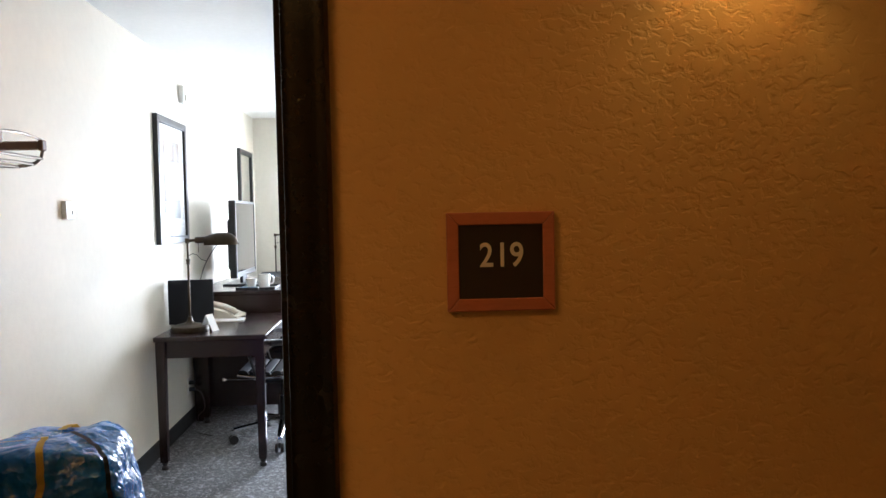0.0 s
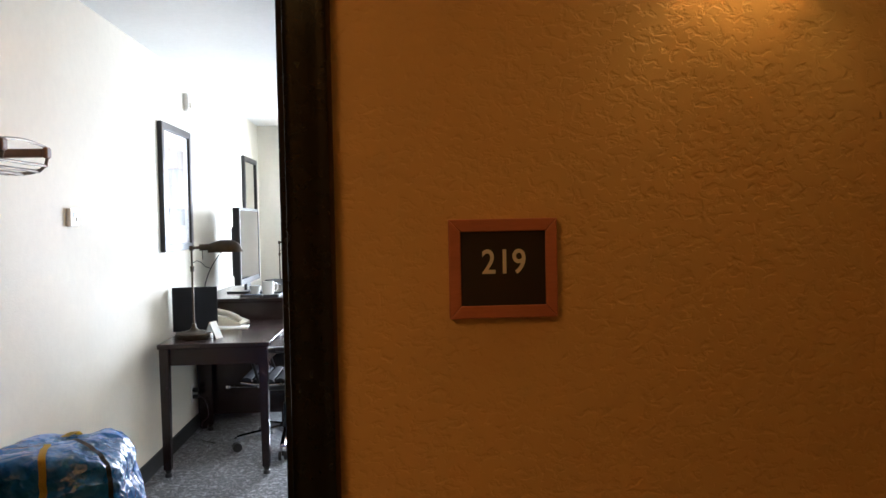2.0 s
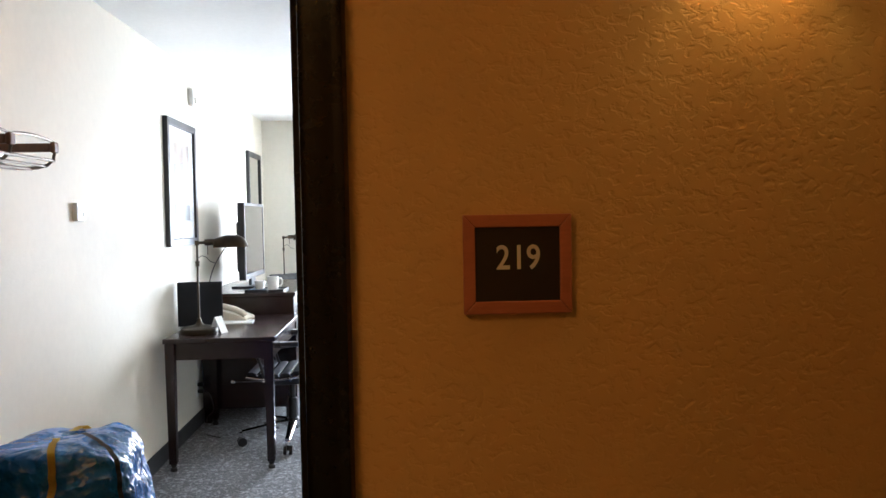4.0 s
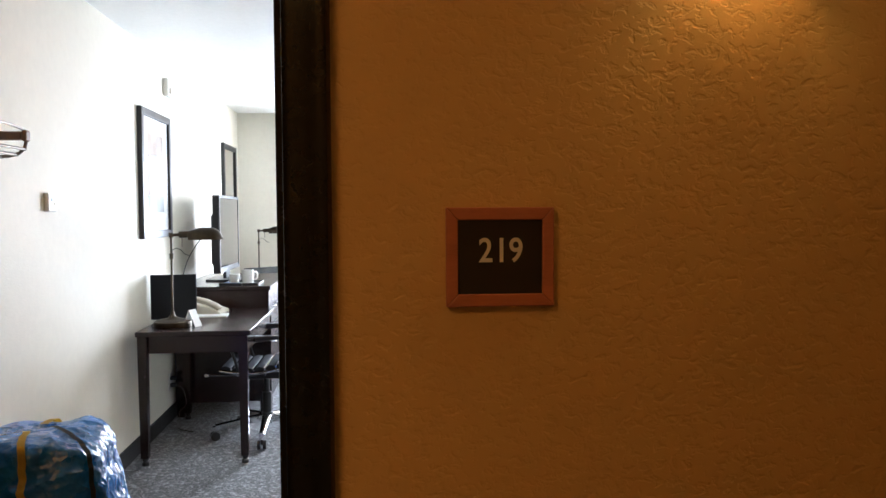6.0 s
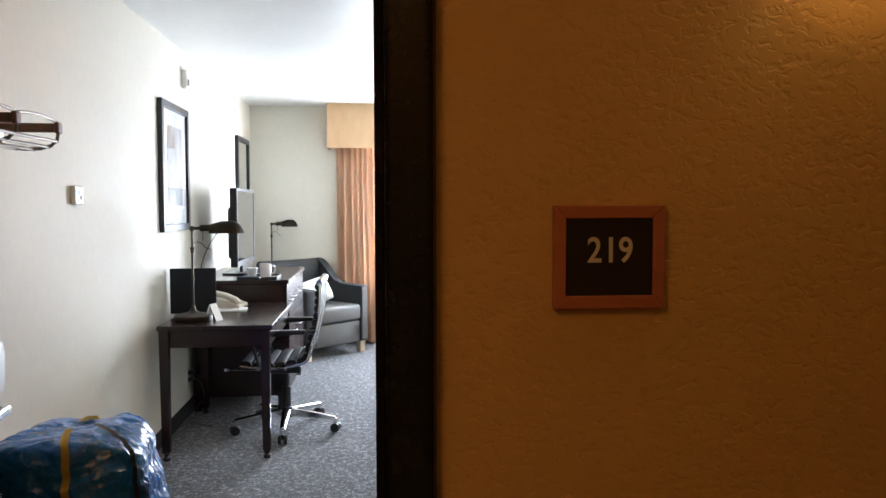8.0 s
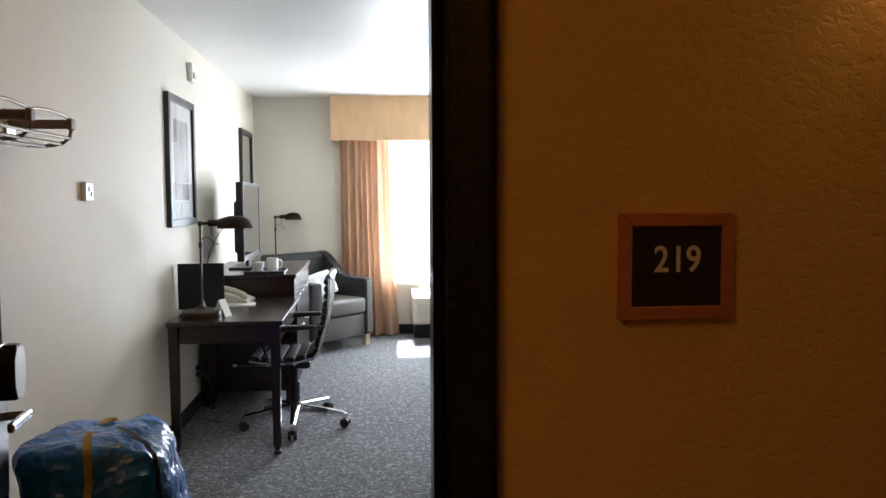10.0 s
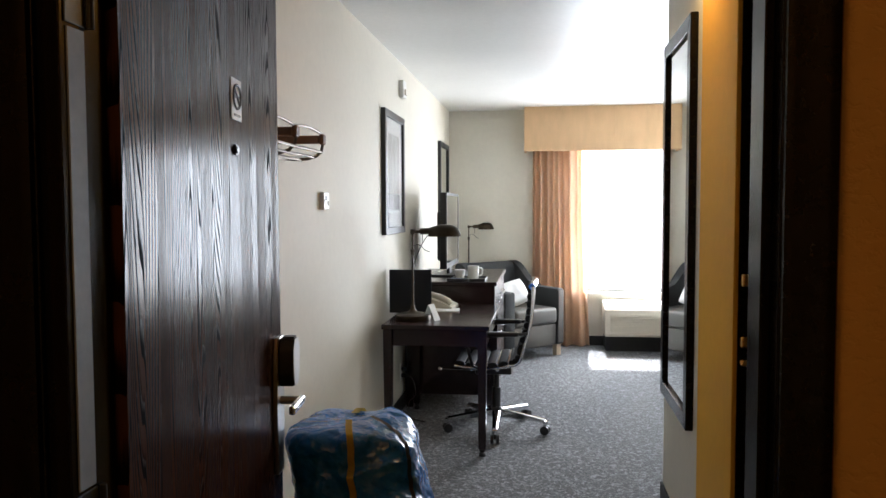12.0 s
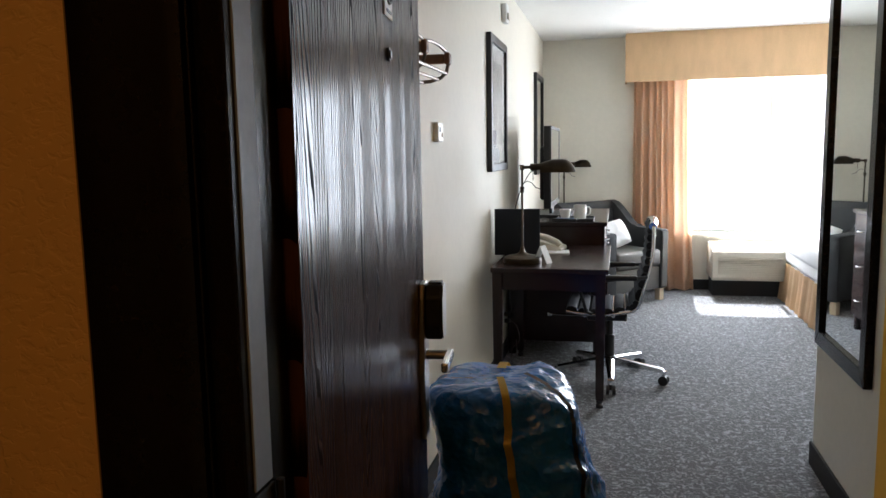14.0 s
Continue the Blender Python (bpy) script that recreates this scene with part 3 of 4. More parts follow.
def ac_parts():
    w, d, z0, z1 = 1.07, 0.46, 0.165, 0.48
    o = [(0, z0), (0, z1), (-d + 0.10, z1), (-d + 0.015, z1 - 0.05), (-d, z0 + 0.03), (-d + 0.02, z0)]
    part("cabinet", prism(o, 0, w, "x", None, 0.008), "beige", ac, "ivory plastic cabinet", True)
    for k in range(11):
        z = z0 + 0.045 + k * 0.016
        part("louvre", box(0.05, 0.60, -d - 0.006, -d + 0.01, z, z + 0.007, 0.0015), "beige", ac)
    part("top_grille", box(0.08, 0.35, -0.30, -0.10, z1 - 0.002, z1 + 0.008, 0.002), "white", ac)
    part("base_plinth", box(0.02, w - 0.02, -0.3, 0, 0, z0, 0.003), "base", ac, "dark plinth")


ac_parts()

# ---- outside ----
def glow_mat():
    m = bpy.data.materials.new("hazy_bright_sky")
    m.use_nodes = True
    n = m.node_tree.nodes
    e = n.new("ShaderNodeEmission")
    e.inputs[0].default_value, e.inputs[1].default_value = (0.95, 0.98, 1, 1), 1.2
    m.node_tree.links.new(e.outputs[0], n["Material Output"].inputs[0])
    return m


M["glow"] = glow_mat()
structure("backdrop", box(-9, 11, YB + 5.0, YB + 5.1, -4.0, 7.0), "glow", "hazy white daylight outside the window")
structure("ground", box(-300, 300, YB + 0.4, 600, -4.1, -4.0), "outside", "pale concrete forecourt below the window")

# ---- desk, dresser and what stands on them ----
DX0, DX1, DY0, DY1, DZ = -1.305, -0.70, 4.395, 5.42, 0.755
desk = thing("desk", I(DX0, DY0, 0), "espresso wood writing desk with slim legs", "desk")


def desk_parts():
    w, l = DX1 - DX0, DY1 - DY0
    part("desktop", box(-0.004, w + 0.012, -0.012, l, DZ - 0.028, DZ, 0.004), "desk", desk)
    part("apron", box(0.03, w - 0.03, 0.02, 0.04, DZ - 0.125, DZ - 0.028, 0.002), "desk", desk)
    part("apron", box(w - 0.03, w - 0.01, 0.06, l - 0.05, DZ - 0.125, DZ - 0.028, 0.002), "desk", desk)
    part("apron", box(0.01, 0.03, 0.06, l, DZ - 0.125, DZ - 0.028, 0.002), "desk", desk)
    for x in (0.03, w - 0.03):
        for y in (0.020, l - 0.04):
            bm = bmesh.new()
            t, b, zt = 0.026, 0.021, DZ - 0.028
            ra = [bm.verts.new((x + sx * b, y + sy * b, 0.045)) for sx, sy in ((-1, -1), (1, -1), (1, 1), (-1, 1))]
            rb = [bm.verts.new((x + sx * t, y + sy * t, zt)) for sx, sy in ((-1, -1), (1, -1), (1, 1), (-1, 1))]
            bm.faces.new(ra), bm.faces.new(rb)
            for k in range(4):
                bm.faces.new((ra[k], ra[(k + 1) % 4], rb[(k + 1) % 4], rb[k]))
            bmesh.ops.bevel(bm, geom=bm.edges[:], offset=0.003, segments=2, affect="EDGES")
            leg = part("leg", bm, "desk", desk)
            part("foot", lathe([(0.012, 0), (0.02, 0.004), (0.02, 0.02), (0.013, 0.028), (0.018, 0.036), (0.018, 0.045)], None, 16, (x, y, 0)), "black", leg, "dark turned foot", True)


desk_parts()
DX0 = XL + 0.012
RX1, RY0, RY1, RZ = -0.725, 5.425, 6.58, 0.905
dresser = thing("dresser", I(DX0, RY0, 0), "espresso wood dresser with metal drawer pulls", "dresser")


def dresser_parts():
    w, l = RX1 - DX0, RY1 - RY0
    part("top", box(0, w + 0.012, -0.008, l + 0.008, RZ - 0.028, RZ, 0.004), "desk", dresser)
    part("body", box(0.004, w - 0.022, 0.006, l, 0.10, RZ - 0.028, 0.003), "desk", dresser)
    for z0, z1 in ((0.115, 0.365), (0.37, 0.62), (0.625, 0.872)):
        for y0, y1 in ((0.012, l / 2 - 0.003), (l / 2 + 0.003, l - 0.006)):
            dr = part("drawer_front", box(w - 0.022, w - 0.003, y0, y1, z0, z1, 0.003), "desk", dresser)
            zc = (z0 + z1) / 2
            for yc in ((y0 + y1) / 2 - 0.12, (y0 + y1) / 2 + 0.12):
                part("pull", tube([(w - 0.003, yc - 0.03, zc), (w + 0.018, yc - 0.026, zc), (w + 0.018, yc + 0.026, zc), (w - 0.003, yc + 0.03, zc)], 0.0045), "chrome", dr, "silver drawer pull", True)
    for x in (0.035, w - 0.05):
        for y in (0.035, l - 0.035):
            part("leg", box(x - 0.024, x + 0.024, y - 0.024, y + 0.024, 0, 0.10, 0.003), "desk", dresser)


dresser_parts()


def pharmacy_lamp(name, m, z_top, base_h, shade_len, label, floor=False):
    ob = thing(name, m, label, "lamp")
    if floor:
        part("base", lathe([(0.0, 0), (0.13, 0.0), (0.13, 0.012), (0.10, 0.022), (0.02, 0.03), (0.012, 0.05)]), "bronze", ob, "", True)
    else:
        bm = lathe([(0.0, 0), (0.105, 0.0), (0.108, 0.006), (0.105, 0.028), (0.092, 0.034), (0.07, 0.038), (0.03, 0.046), (0.014, 0.062), (0.011, 0.085)], None, 40)
        part("base", bm, "bronze", ob, "stepped bronze base", True)
    part("stem", tube([(0, 0, base_h), (0, 0, z_top)], 0.0065), "bronze", ob, "", True)
    part("collar", lathe([(0.007, -0.02), (0.011, -0.018), (0.011, 0.0), (0.013, 0.004), (0.013, 0.012), (0.007, 0.016)], None, 16, (0, 0, z_top - 0.12)), "bronze", ob, "", True)
    bm = tube([(0, 0, z_top - 0.015), (0, 0, z_top + 0.014)], 0.013)
    tube([(0, 0, z_top), (0.05, 0, z_top + 0.002)], 0.009, bm)
    tube([(0.045, 0, z_top + 0.002), (0.115, 0, z_top + 0.004)], 0.019, bm, 18)
    part("joint", bm, "bronze", ob, "ribbed swivel joint", True)
    # rounded oblong hood, open below
    bm = bmesh.new()
    nu, nv, rows = 14, 16, []
    x0, L, R = 0.10, shade_len, 0.068
    for i in range(nu + 1):
        u = i / nu
        s = math.sin(math.pi * min(1, 0.16 + u * 0.84)) if u < 0.5 else 1.0
        e = R * (0.72 + 0.28 * min(1, u * 3)) * math.sqrt(max(0.03, 1 - max(0, (u - 0.62) / 0.38) ** 2))
        rows.append([bm.verts.new((x0 + L * u, e * math.cos(math.pi * k / nv), z_top - 0.028 + 1.05 * e * math.sin(math.pi * k / nv))) for k in range(nv + 1)])
    for i in range(nu):
        for k in range(nv):
            bm.faces.new((rows[i][k], rows[i + 1][k], rows[i + 1][k + 1], rows[i][k + 1]))
    bm.faces.new(rows[0])
    bmesh.ops.solidify(bm, geom=bm.faces[:], thickness=0.003)
    part("shade", bm, "bronze", ob, "aged bronze hood", True)
    part("bulb", tube([(0.12, 0, z_top - 0.01), (0.2, 0, z_top - 0.012)], 0.018, None, 14), "paper", ob, "", True)
    pts = [(0.0, -0.008, z_top - 0.09), (0.03, -0.012, z_top - 0.075), (0.055, -0.012, z_top - 0.085), (0.075, -0.012, z_top - 0.11), (0.105, -0.012, z_top - 0.12)]
    part("switch_cord", tube(pts, 0.0022, None, 6), "black", ob)
    part("pull_chain", tube([(0.06, 0, z_top - 0.015), (0.06, 0, z_top - 0.07)], 0.0022, None, 6), "bronze", ob)
    return ob


pharmacy_lamp("desk_lamp", pose(-1.165, 4.62, DZ, 0, 0, 4), 0.527, 0.08, 0.19, "aged bronze pharmacy lamp on the desk")
pharmacy_lamp("floor_lamp", pose(-1.165, 7.93, 0, 0, 0, 8), 1.235, 0.045, 0.16, "bronze pharmacy floor lamp behind the armchair", True)

folder = thing("leather_folder", pose(-1.362, 4.90, DZ, 0, 0, 3), "black guest information binder standing against wall", "binder")
part("cover", box(0, 0.265, -0.012, -0.008, 0.0, 0.275, 0.0015), "leather", folder)
part("cover", box(0, 0.265, 0.010, 0.014, 0.0, 0.275, 0.0015), "leather", folder)
part("spine", box(-0.004, 0, -0.012, 0.014, 0, 0.275, 0.001), "leather", folder)
part("pages", box(0, 0.255, -0.008, 0.010, 0.006, 0.268), "paper", folder, "white pages")

card = thing("tent_card", pose(-1.05, 4.60, DZ, 0, 0, -25), "white folded tent card on the desk", "card")
part("leaflet", prism([(-0.045, 0), (-0.003, 0.095), (0.0, 0.095), (0.045, 0), (0.042, 0), (0, 0.09), (-0.042, 0)], -0.03, 0.03, "y"), "paper", card)

pad = thing("note_pad", pose(-1.06, 5.02, DZ, 0, 0, 5), "white note pad lying beside the telephone", "note pad")
part("pad", box(-0.13, 0.13, -0.07, 0.07, 0, 0.008, 0.001), "paper", pad)

phone = thing("telephone", pose(-1.10, 5.16, DZ, 0, 0, -8), "ivory desk telephone with handset and cord", "telephone")


def phone_parts():
    part("body", prism([(-0.11, 0), (0.13, 0), (0.13, 0.022), (0.05, 0.05), (-0.09, 0.085), (-0.11, 0.07)], -0.09, 0.09, "y", None, 0.006), "beige", phone, "", True)
    pts = [(-0.12, -0.065, 0.075), (-0.10, -0.065, 0.098), (-0.04, -0.065, 0.10), (0.04, -0.065, 0.082), (0.10, -0.065, 0.056), (0.12, -0.065, 0.036)]
    bm = tube(pts, 0.02, None, 12)
    part("handset", bm, "beige", phone, "ivory handset", True)
    for i in range(4):
        for j in range(3):
            part("key", box(-0.02 + i * 0.025, -0.003 + i * 0.025, -0.005 + j * 0.025, 0.012 + j * 0.025, 0.066 - i * 0.01, 0.074 - i * 0.010, 0.001), "white", phone)


phone_parts()

tv = thing("television", I(-1.10, 5.65, RZ), "flat black television on a stand", "television")


def tv_parts():
    part("cabinet", box(-0.045, 0.0, 0, 0.76, 0.07, 0.635, 0.006), "black", tv)
    part("rear_housing", box(-0.085, -0.045, 0.12, 0.64, 0.12, 0.5, 0.02), "black", tv)
    part("screen", box(0.0, 0.0025, 0.022, 0.738, 0.11, 0.615, 0.0005), "screen", tv, "dark glossy screen")
    bm = frame_ring(0, 0.76, 0.07, 0.635, 0.0, 0.006, 0.02, 0.001)
    part("bezel", bm, "black", tv)
    part("neck", box(-0.035, -0.012, 0.30, 0.46, 0.01, 0.1, 0.004), "black", tv)
    part("stand", prism([(-0.14, 0.18), (0.10, 0.14), (0.13, 0.2), (0.13, 0.56), (0.10, 0.62), (-0.14, 0.58)], 0, 0.014, "z", None, 0.003), "black", tv, "glossy black stand")


tv_parts()
tray = thing("tray", I(-0.93, 5.56, RZ), "black serving tray on the dresser", "tray")
part("dish", box(-0.12, 0.13, -0.09, 0.16, 0, 0.006, 0.002), "black", tray)
bm = box(-0.12, 0.13, -0.09, -0.082, 0.006, 0.016, 0.002)
box(-0.12, 0.13, 0.152, 0.16, 0.006, 0.016, 0.002, bm)
box(-0.12, -0.112, -0.081, 0.151, 0.006, 0.016, 0.002, bm)
box(0.122, 0.13, -0.081, 0.151, 0.006, 0.016, 0.002, bm)
part("rim", bm, "black", tray)
mug = thing("mug", I(-0.895, 5.60, RZ + 0.006), "white china coffee mug on the tray", "mug")
part("cup", lathe([(0.0, 0), (0.034, 0), (0.04, 0.004), (0.041, 0.05), (0.042, 0.095), (0.039, 0.095), (0.037, 0.01), (0.0, 0.008)], None, 28), "china", mug, "", True)
part("handle", tube([(0.039, 0, 0.078), (0.058, 0, 0.08), (0.068, 0, 0.066), (0.066, 0, 0.04), (0.055, 0, 0.026), (0.039, 0, 0.024)], 0.006, None, 8), "china", mug, "", True)
cup2 = thing("paper_cups", I(-1.0, 5.67, RZ + 0.006), "wrapped paper cups on the tray", "cups")
part("cup", lathe([(0.0, 0), (0.03, 0), (0.04, 0.06), (0.0, 0.06)], None, 20), "paper", cup2, "", True)
rem = thing("remote_control", pose(-0.99, 5.49, RZ, 0, 0, 75), "black television remote control on the dresser", "remote")
part("body", box(-0.022, 0.022, -0.085, 0.085, 0, 0.018, 0.005), "black", rem)
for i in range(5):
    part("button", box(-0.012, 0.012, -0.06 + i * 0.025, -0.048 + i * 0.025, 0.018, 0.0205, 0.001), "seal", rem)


def cord(name, pts, label):
    ob = thing(name, I(0, 0, 0), label, "cable")
    fine = []
    P = [Vector(p) for p in pts]
    for i in range(len(P) - 1):
        a, b, c, d = P[max(0, i - 1)], P[i], P[i + 1], P[min(len(P) - 1, i + 2)]
        for k in range(6):
            t = k / 6
            fine.append(0.5 * (2 * b + (c - a) * t + (2 * a - 5 * b + 4 * c - d) * t * t + (3 * b - a - 3 * c + d) * t ** 3))
    fine.append(P[-1])
    part("cable", tube(fine, 0.0035, None, 6), "black", ob, "", True)


cord("power_cable", [(XL + 0.045, 5.34, 0.25), (XL + 0.09, 5.33, 0.22), (XL + 0.11, 5.33, 0.12), (XL + 0.06, 5.36, 0.06), (XL + 0.05, 5.38, 0.01), (XL + 0.10, 5.15, 0.006), (XL + 0.22, 5.05, 0.006)], "black power cable hanging from the wall socket")
cord("lamp_cable", [(XL + 0.03, 5.36, 0.29), (XL + 0.06, 5.30, 0.34), (XL + 0.05, 5.30, 0.45), (XL + 0.045, 5.34, 0.62), (XL + 0.05, 5.39, 0.72)], "black lamp cable below the desk")
cord("television_cable", [(-1.19, 5.9, 1.25), (-1.25, 5.75, 1.22), (-1.30, 5.60, 1.10), (-1.33, 5.55, 0.98), (-1.34, 5.6, 0.915)], "black television cable against the wall")

sock = thing("wall_socket", I(XL, 5.345, 0.27), "white double wall socket with black plugs", "socket")
part("cover_plate", box(0, 0.006, -0.036, 0.036, -0.058, 0.058, 0.002), "white", sock)
for z in (-0.022, 0.024):
    part("plug", box(0.006, 0.045, -0.015, 0.015, z - 0.013, z + 0.013, 0.004), "black", sock, "black plug")

# ---- office chair ----
chair = thing("office_chair", pose(-0.685, 4.98, 0, 0, 0, 0), "black ribbed office chair with chrome star base", "chair")


def chair_parts():
    # star base: chair faces -x
    hub = part("hub", lathe([(0.0, 0.075), (0.035, 0.075), (0.04, 0.085), (0.036, 0.14), (0.028, 0.145), (0.028, 0.27), (0.018, 0.275), (0.018, 0.39)], None, 20), "black", chair, "gas lift column", True)
    for k in range(5):
        a = radians(272 + 72 * k)
        c, s = math.cos(a), math.sin(a)
        bm = bmesh.new()
        A, B = [], []
        for r, hw, z0, z1 in ((0.03, 0.026, 0.085, 0.135), (0.16, 0.022, 0.085, 0.12), (0.325, 0.016, 0.075, 0.098)):
            A.append([bm.verts.new((r * c - q * hw * s, r * s + q * hw * c, z)) for q, z in ((-1, z0), (1, z0), (1, z1 - 0.006), (0.5, z1), (-0.5, z1), (-1, z1 - 0.006))])
        for P, Q in zip(A, A[1:]):
            for i in range(6):
                bm.faces.new((P[i], P[(i + 1) % 6], Q[(i + 1) % 6], Q[i]))
        bm.faces.new(A[0]), bm.faces.new(A[-1])
        spoke = part("spoke", bm, "chrome", chair, "polished chrome spoke", True)
        x, y = 0.325 * c, 0.325 * s
        ux, uy = -s, c
        bm = bmesh.new()
        for q in (-1, 1):
            tube([(x + ux * q * 0.008, y + uy * q * 0.008, 0.028), (x + ux * q * 0.026, y + uy * q * 0.026, 0.028)], 0.028, bm, 18)
        tube([(x, y, 0.028), (x, y, 0.08)], 0.009, bm)
        part("caster", bm, "black", spoke, "black twin-wheel caster", True)
        bm = bmesh.new()
        tube([(x, y, 0.06), (x, y, 0.085)], 0.017, bm, 14)
        part("caster_cap", bm, "chrome", spoke, "", True)
    part("mechanism", box(-0.13, 0.1, -0.09, 0.09, 0.37, 0.415, 0.01), "black", chair)
    part("tilt_lever", tube([(-0.1, -0.07, 0.395), (-0.34, -0.10, 0.405)], 0.006, None, 8), "chrome", chair, "chrome adjusting lever")
    part("lever_knob", lathe([(0.0, -0.014), (0.012, -0.009), (0.015, 0), (0.012, 0.009), (0.0, 0.014)], None, 14, (-0.35, -0.101, 0.405)), "chrome", chair, "", True)
    # ribbed sling: one curve from the seat front up the back
    prof = []
    for k in range(6):
        t = k / 5
        prof.append((-0.25 + 0.34 * t, 0.455 - 0.02 * math.sin(math.pi * t) + 0.0 * t))
    for k in range(1, 4):
        a = radians(-90 + 78 * k / 3)
        prof.append((0.09 + 0.075 * math.cos(a), 0.53 + 0.075 * math.sin(a)))
    for k in range(1, 10):
        t = k / 9
        prof.append((0.165 + 0.065 * t + 0.022 * math.sin(math.pi * t), 0.545 + 0.40 * t))
    P = [Vector((x, 0, z)) for x, z in prof]
    for i in range(len(P) - 1):
        a, b = P[i], P[i + 1]
        d = (b - a).normalized()
        nrm = Vector((-d.z, 0, d.x))
        th = 0.032
        o = [a, a * 0.85 + b * 0.15 + nrm * th * 0.8, (a + b) / 2 + nrm * th, a * 0.15 + b * 0.85 + nrm * th * 0.8, b, b - nrm * 0.006, a - nrm * 0.006]
        part("seat_rib" if i < 6 else "back_rib", prism([(q.x, q.z) for q in o], -0.215, 0.215, "y"), "leather", chair, "", True)
        if 0 < i < 6:
            part("seat_seam", tube([(a.x + nrm.x * 0.018, -0.216, a.z + nrm.z * 0.018), (a.x + nrm.x * 0.018, 0.216, a.z + nrm.z * 0.018)], 0.0055, None, 6), "chrome", chair, "thin chrome rod between the ribs", True)
    for y in (-0.225, 0.225):
        part("side_rail", tube([(p.x + 0.004, y, p.z) for p in P], 0.011, None, 10), "chrome", chair, "chrome side rail", True)
    part("top_bar", tube([(P[-1].x, -0.225, P[-1].z), (P[-1].x + 0.012, -0.1, P[-1].z + 0.012), (P[-1].x + 0.012, 0.1, P[-1].z + 0.012), (P[-1].x, 0.225, P[-1].z)], 0.022), "chrome", chair, "", True)
    part("cross_bar", tube([(0.02, -0.225, 0.43), (0.02, 0.225, 0.43)], 0.011), "chrome", chair)
    part("cross_bar", tube([(-0.14, -0.225, 0.43), (-0.14, 0.225, 0.43)], 0.011), "chrome", chair)
    for y in (-0.265, 0.265):
        s = 1 if y > 0 else -1
        arm = part("arm_support", tube([(-0.10, s * 0.225, 0.44), (-0.13, y, 0.46), (-0.17, y, 0.60), (-0.15, y, 0.635), (0.0, y, 0.645), (0.17, y, 0.66), (0.20, s * 0.235, 0.66)], 0.010, None, 10), "black", chair, "black arm loop", True)
        part("arm_pad", box(-0.15, 0.15, y - 0.022, y + 0.022, 0.645, 0.672, 0.009), "black", arm, "black arm pad")


chair_parts()

# ---- armchair with pillow, bed ----
sofa = thing("armchair", pose(-0.469, 7.251, 0, 0, 0, 45), "charcoal upholstered armchair with scooped arms", "armchair")


def sofa_parts():
    w, d = 0.38, 0.74
    for x in (-w + 0.045, w - 0.045):
        for y in (0.05, d - 0.06):
            part("leg", box(x - 0.028, x + 0.028, y - 0.028, y + 0.028, 0, 0.11, 0.004), "pale_wood", sofa, "pale wooden block leg")
    part("frame_rail", box(-w + 0.126, w - 0.086, 0.015, d - 0.16, 0.11, 0.315, 0.012), "light_cloth", sofa, "taupe front rail", True)
    part("seat_cushion", box(-w + 0.128, w - 0.088, -0.01, d - 0.15, 0.32, 0.475, 0.035, None, 4), "light_cloth", sofa, "taupe seat cushion", True)
    o = [(0.0, 0.11), (0.0, 0.635), (0.012, 0.652)]
    for k in range(13):
        t = k / 12
        o.append((0.30 + (d - 0.36) * t, 0.655 + 0.235 * (3 * t * t - 2 * t ** 3)))
    o += [(d - 0.02, 0.885), (d, 0.86), (d, 0.11)]
    for x0, x1 in ((-w, -w + 0.125), (w - 0.085, w)):
        arm = part("arm", prism(o, x0, x1, "x", None, 0.012), "grey_cloth", sofa, "charcoal scooped arm", True)
        # light falling on the right arm's front is put in as paler cloth
        if x0 > 0:
            part("lit_arm_front", box(x0 + 0.008, x1 - 0.008, -0.008, 0.0, 0.13, 0.635, 0.003), "light_cloth", arm, "paler arm front with the light on it put into the colour")
    part("backrest", prism([(d - 0.155, 0.30), (d - 0.135, 0.84), (d - 0.10, 0.885), (d - 0.03, 0.885), (d - 0.004, 0.85), (d - 0.004, 0.12), (d - 0.155, 0.12)], -w + 0.126, w - 0.086, "x", None, 0.012), "grey_cloth", sofa, "charcoal backrest", True)


sofa_parts()


def cushion(name, m, a, b, c, material, label, cat):
    ob = thing(name, m, label, cat)
    bm = bmesh.new()
    n = 18
    g = {}
    for side in (0, 1):
        for i in range(n + 1):
            for j in range(n + 1):
                u, v = 2 * i / n - 1, 2 * j / n - 1
                e = (1 - u ** 4) * (1 - v ** 4)
                if e <= 0 and side:
                    g[side, i, j] = g[0, i, j]
                    continue
                h = c * e ** 0.5 * (1 + 0.15 * noise.noise((u * 2, v * 2, side * 5)))
                g[side, i, j] = bm.verts.new((a * u * (1 - 0.06 * v * v), b * v * (1 - 0.06 * u * u), (h if side == 0 else -h)))
        for i in range(n):
            for j in range(n):
                q = [g[side, i, j], g[side, i + 1, j], g[side, i + 1, j + 1], g[side, i, j + 1]]
                bm.faces.new(q)
    part("case", bm, material, ob, "", True)
    return ob


cushion("pillow", pose(-0.69, 7.44, 0.60, 62, -14, 38), 0.16, 0.125, 0.06, "linen", "white pillow leaning in the armchair", "pillow")

bed = thing("bed", I(0.82, 6.25, 0), "bed with gold skirt and white bedding", "bed")


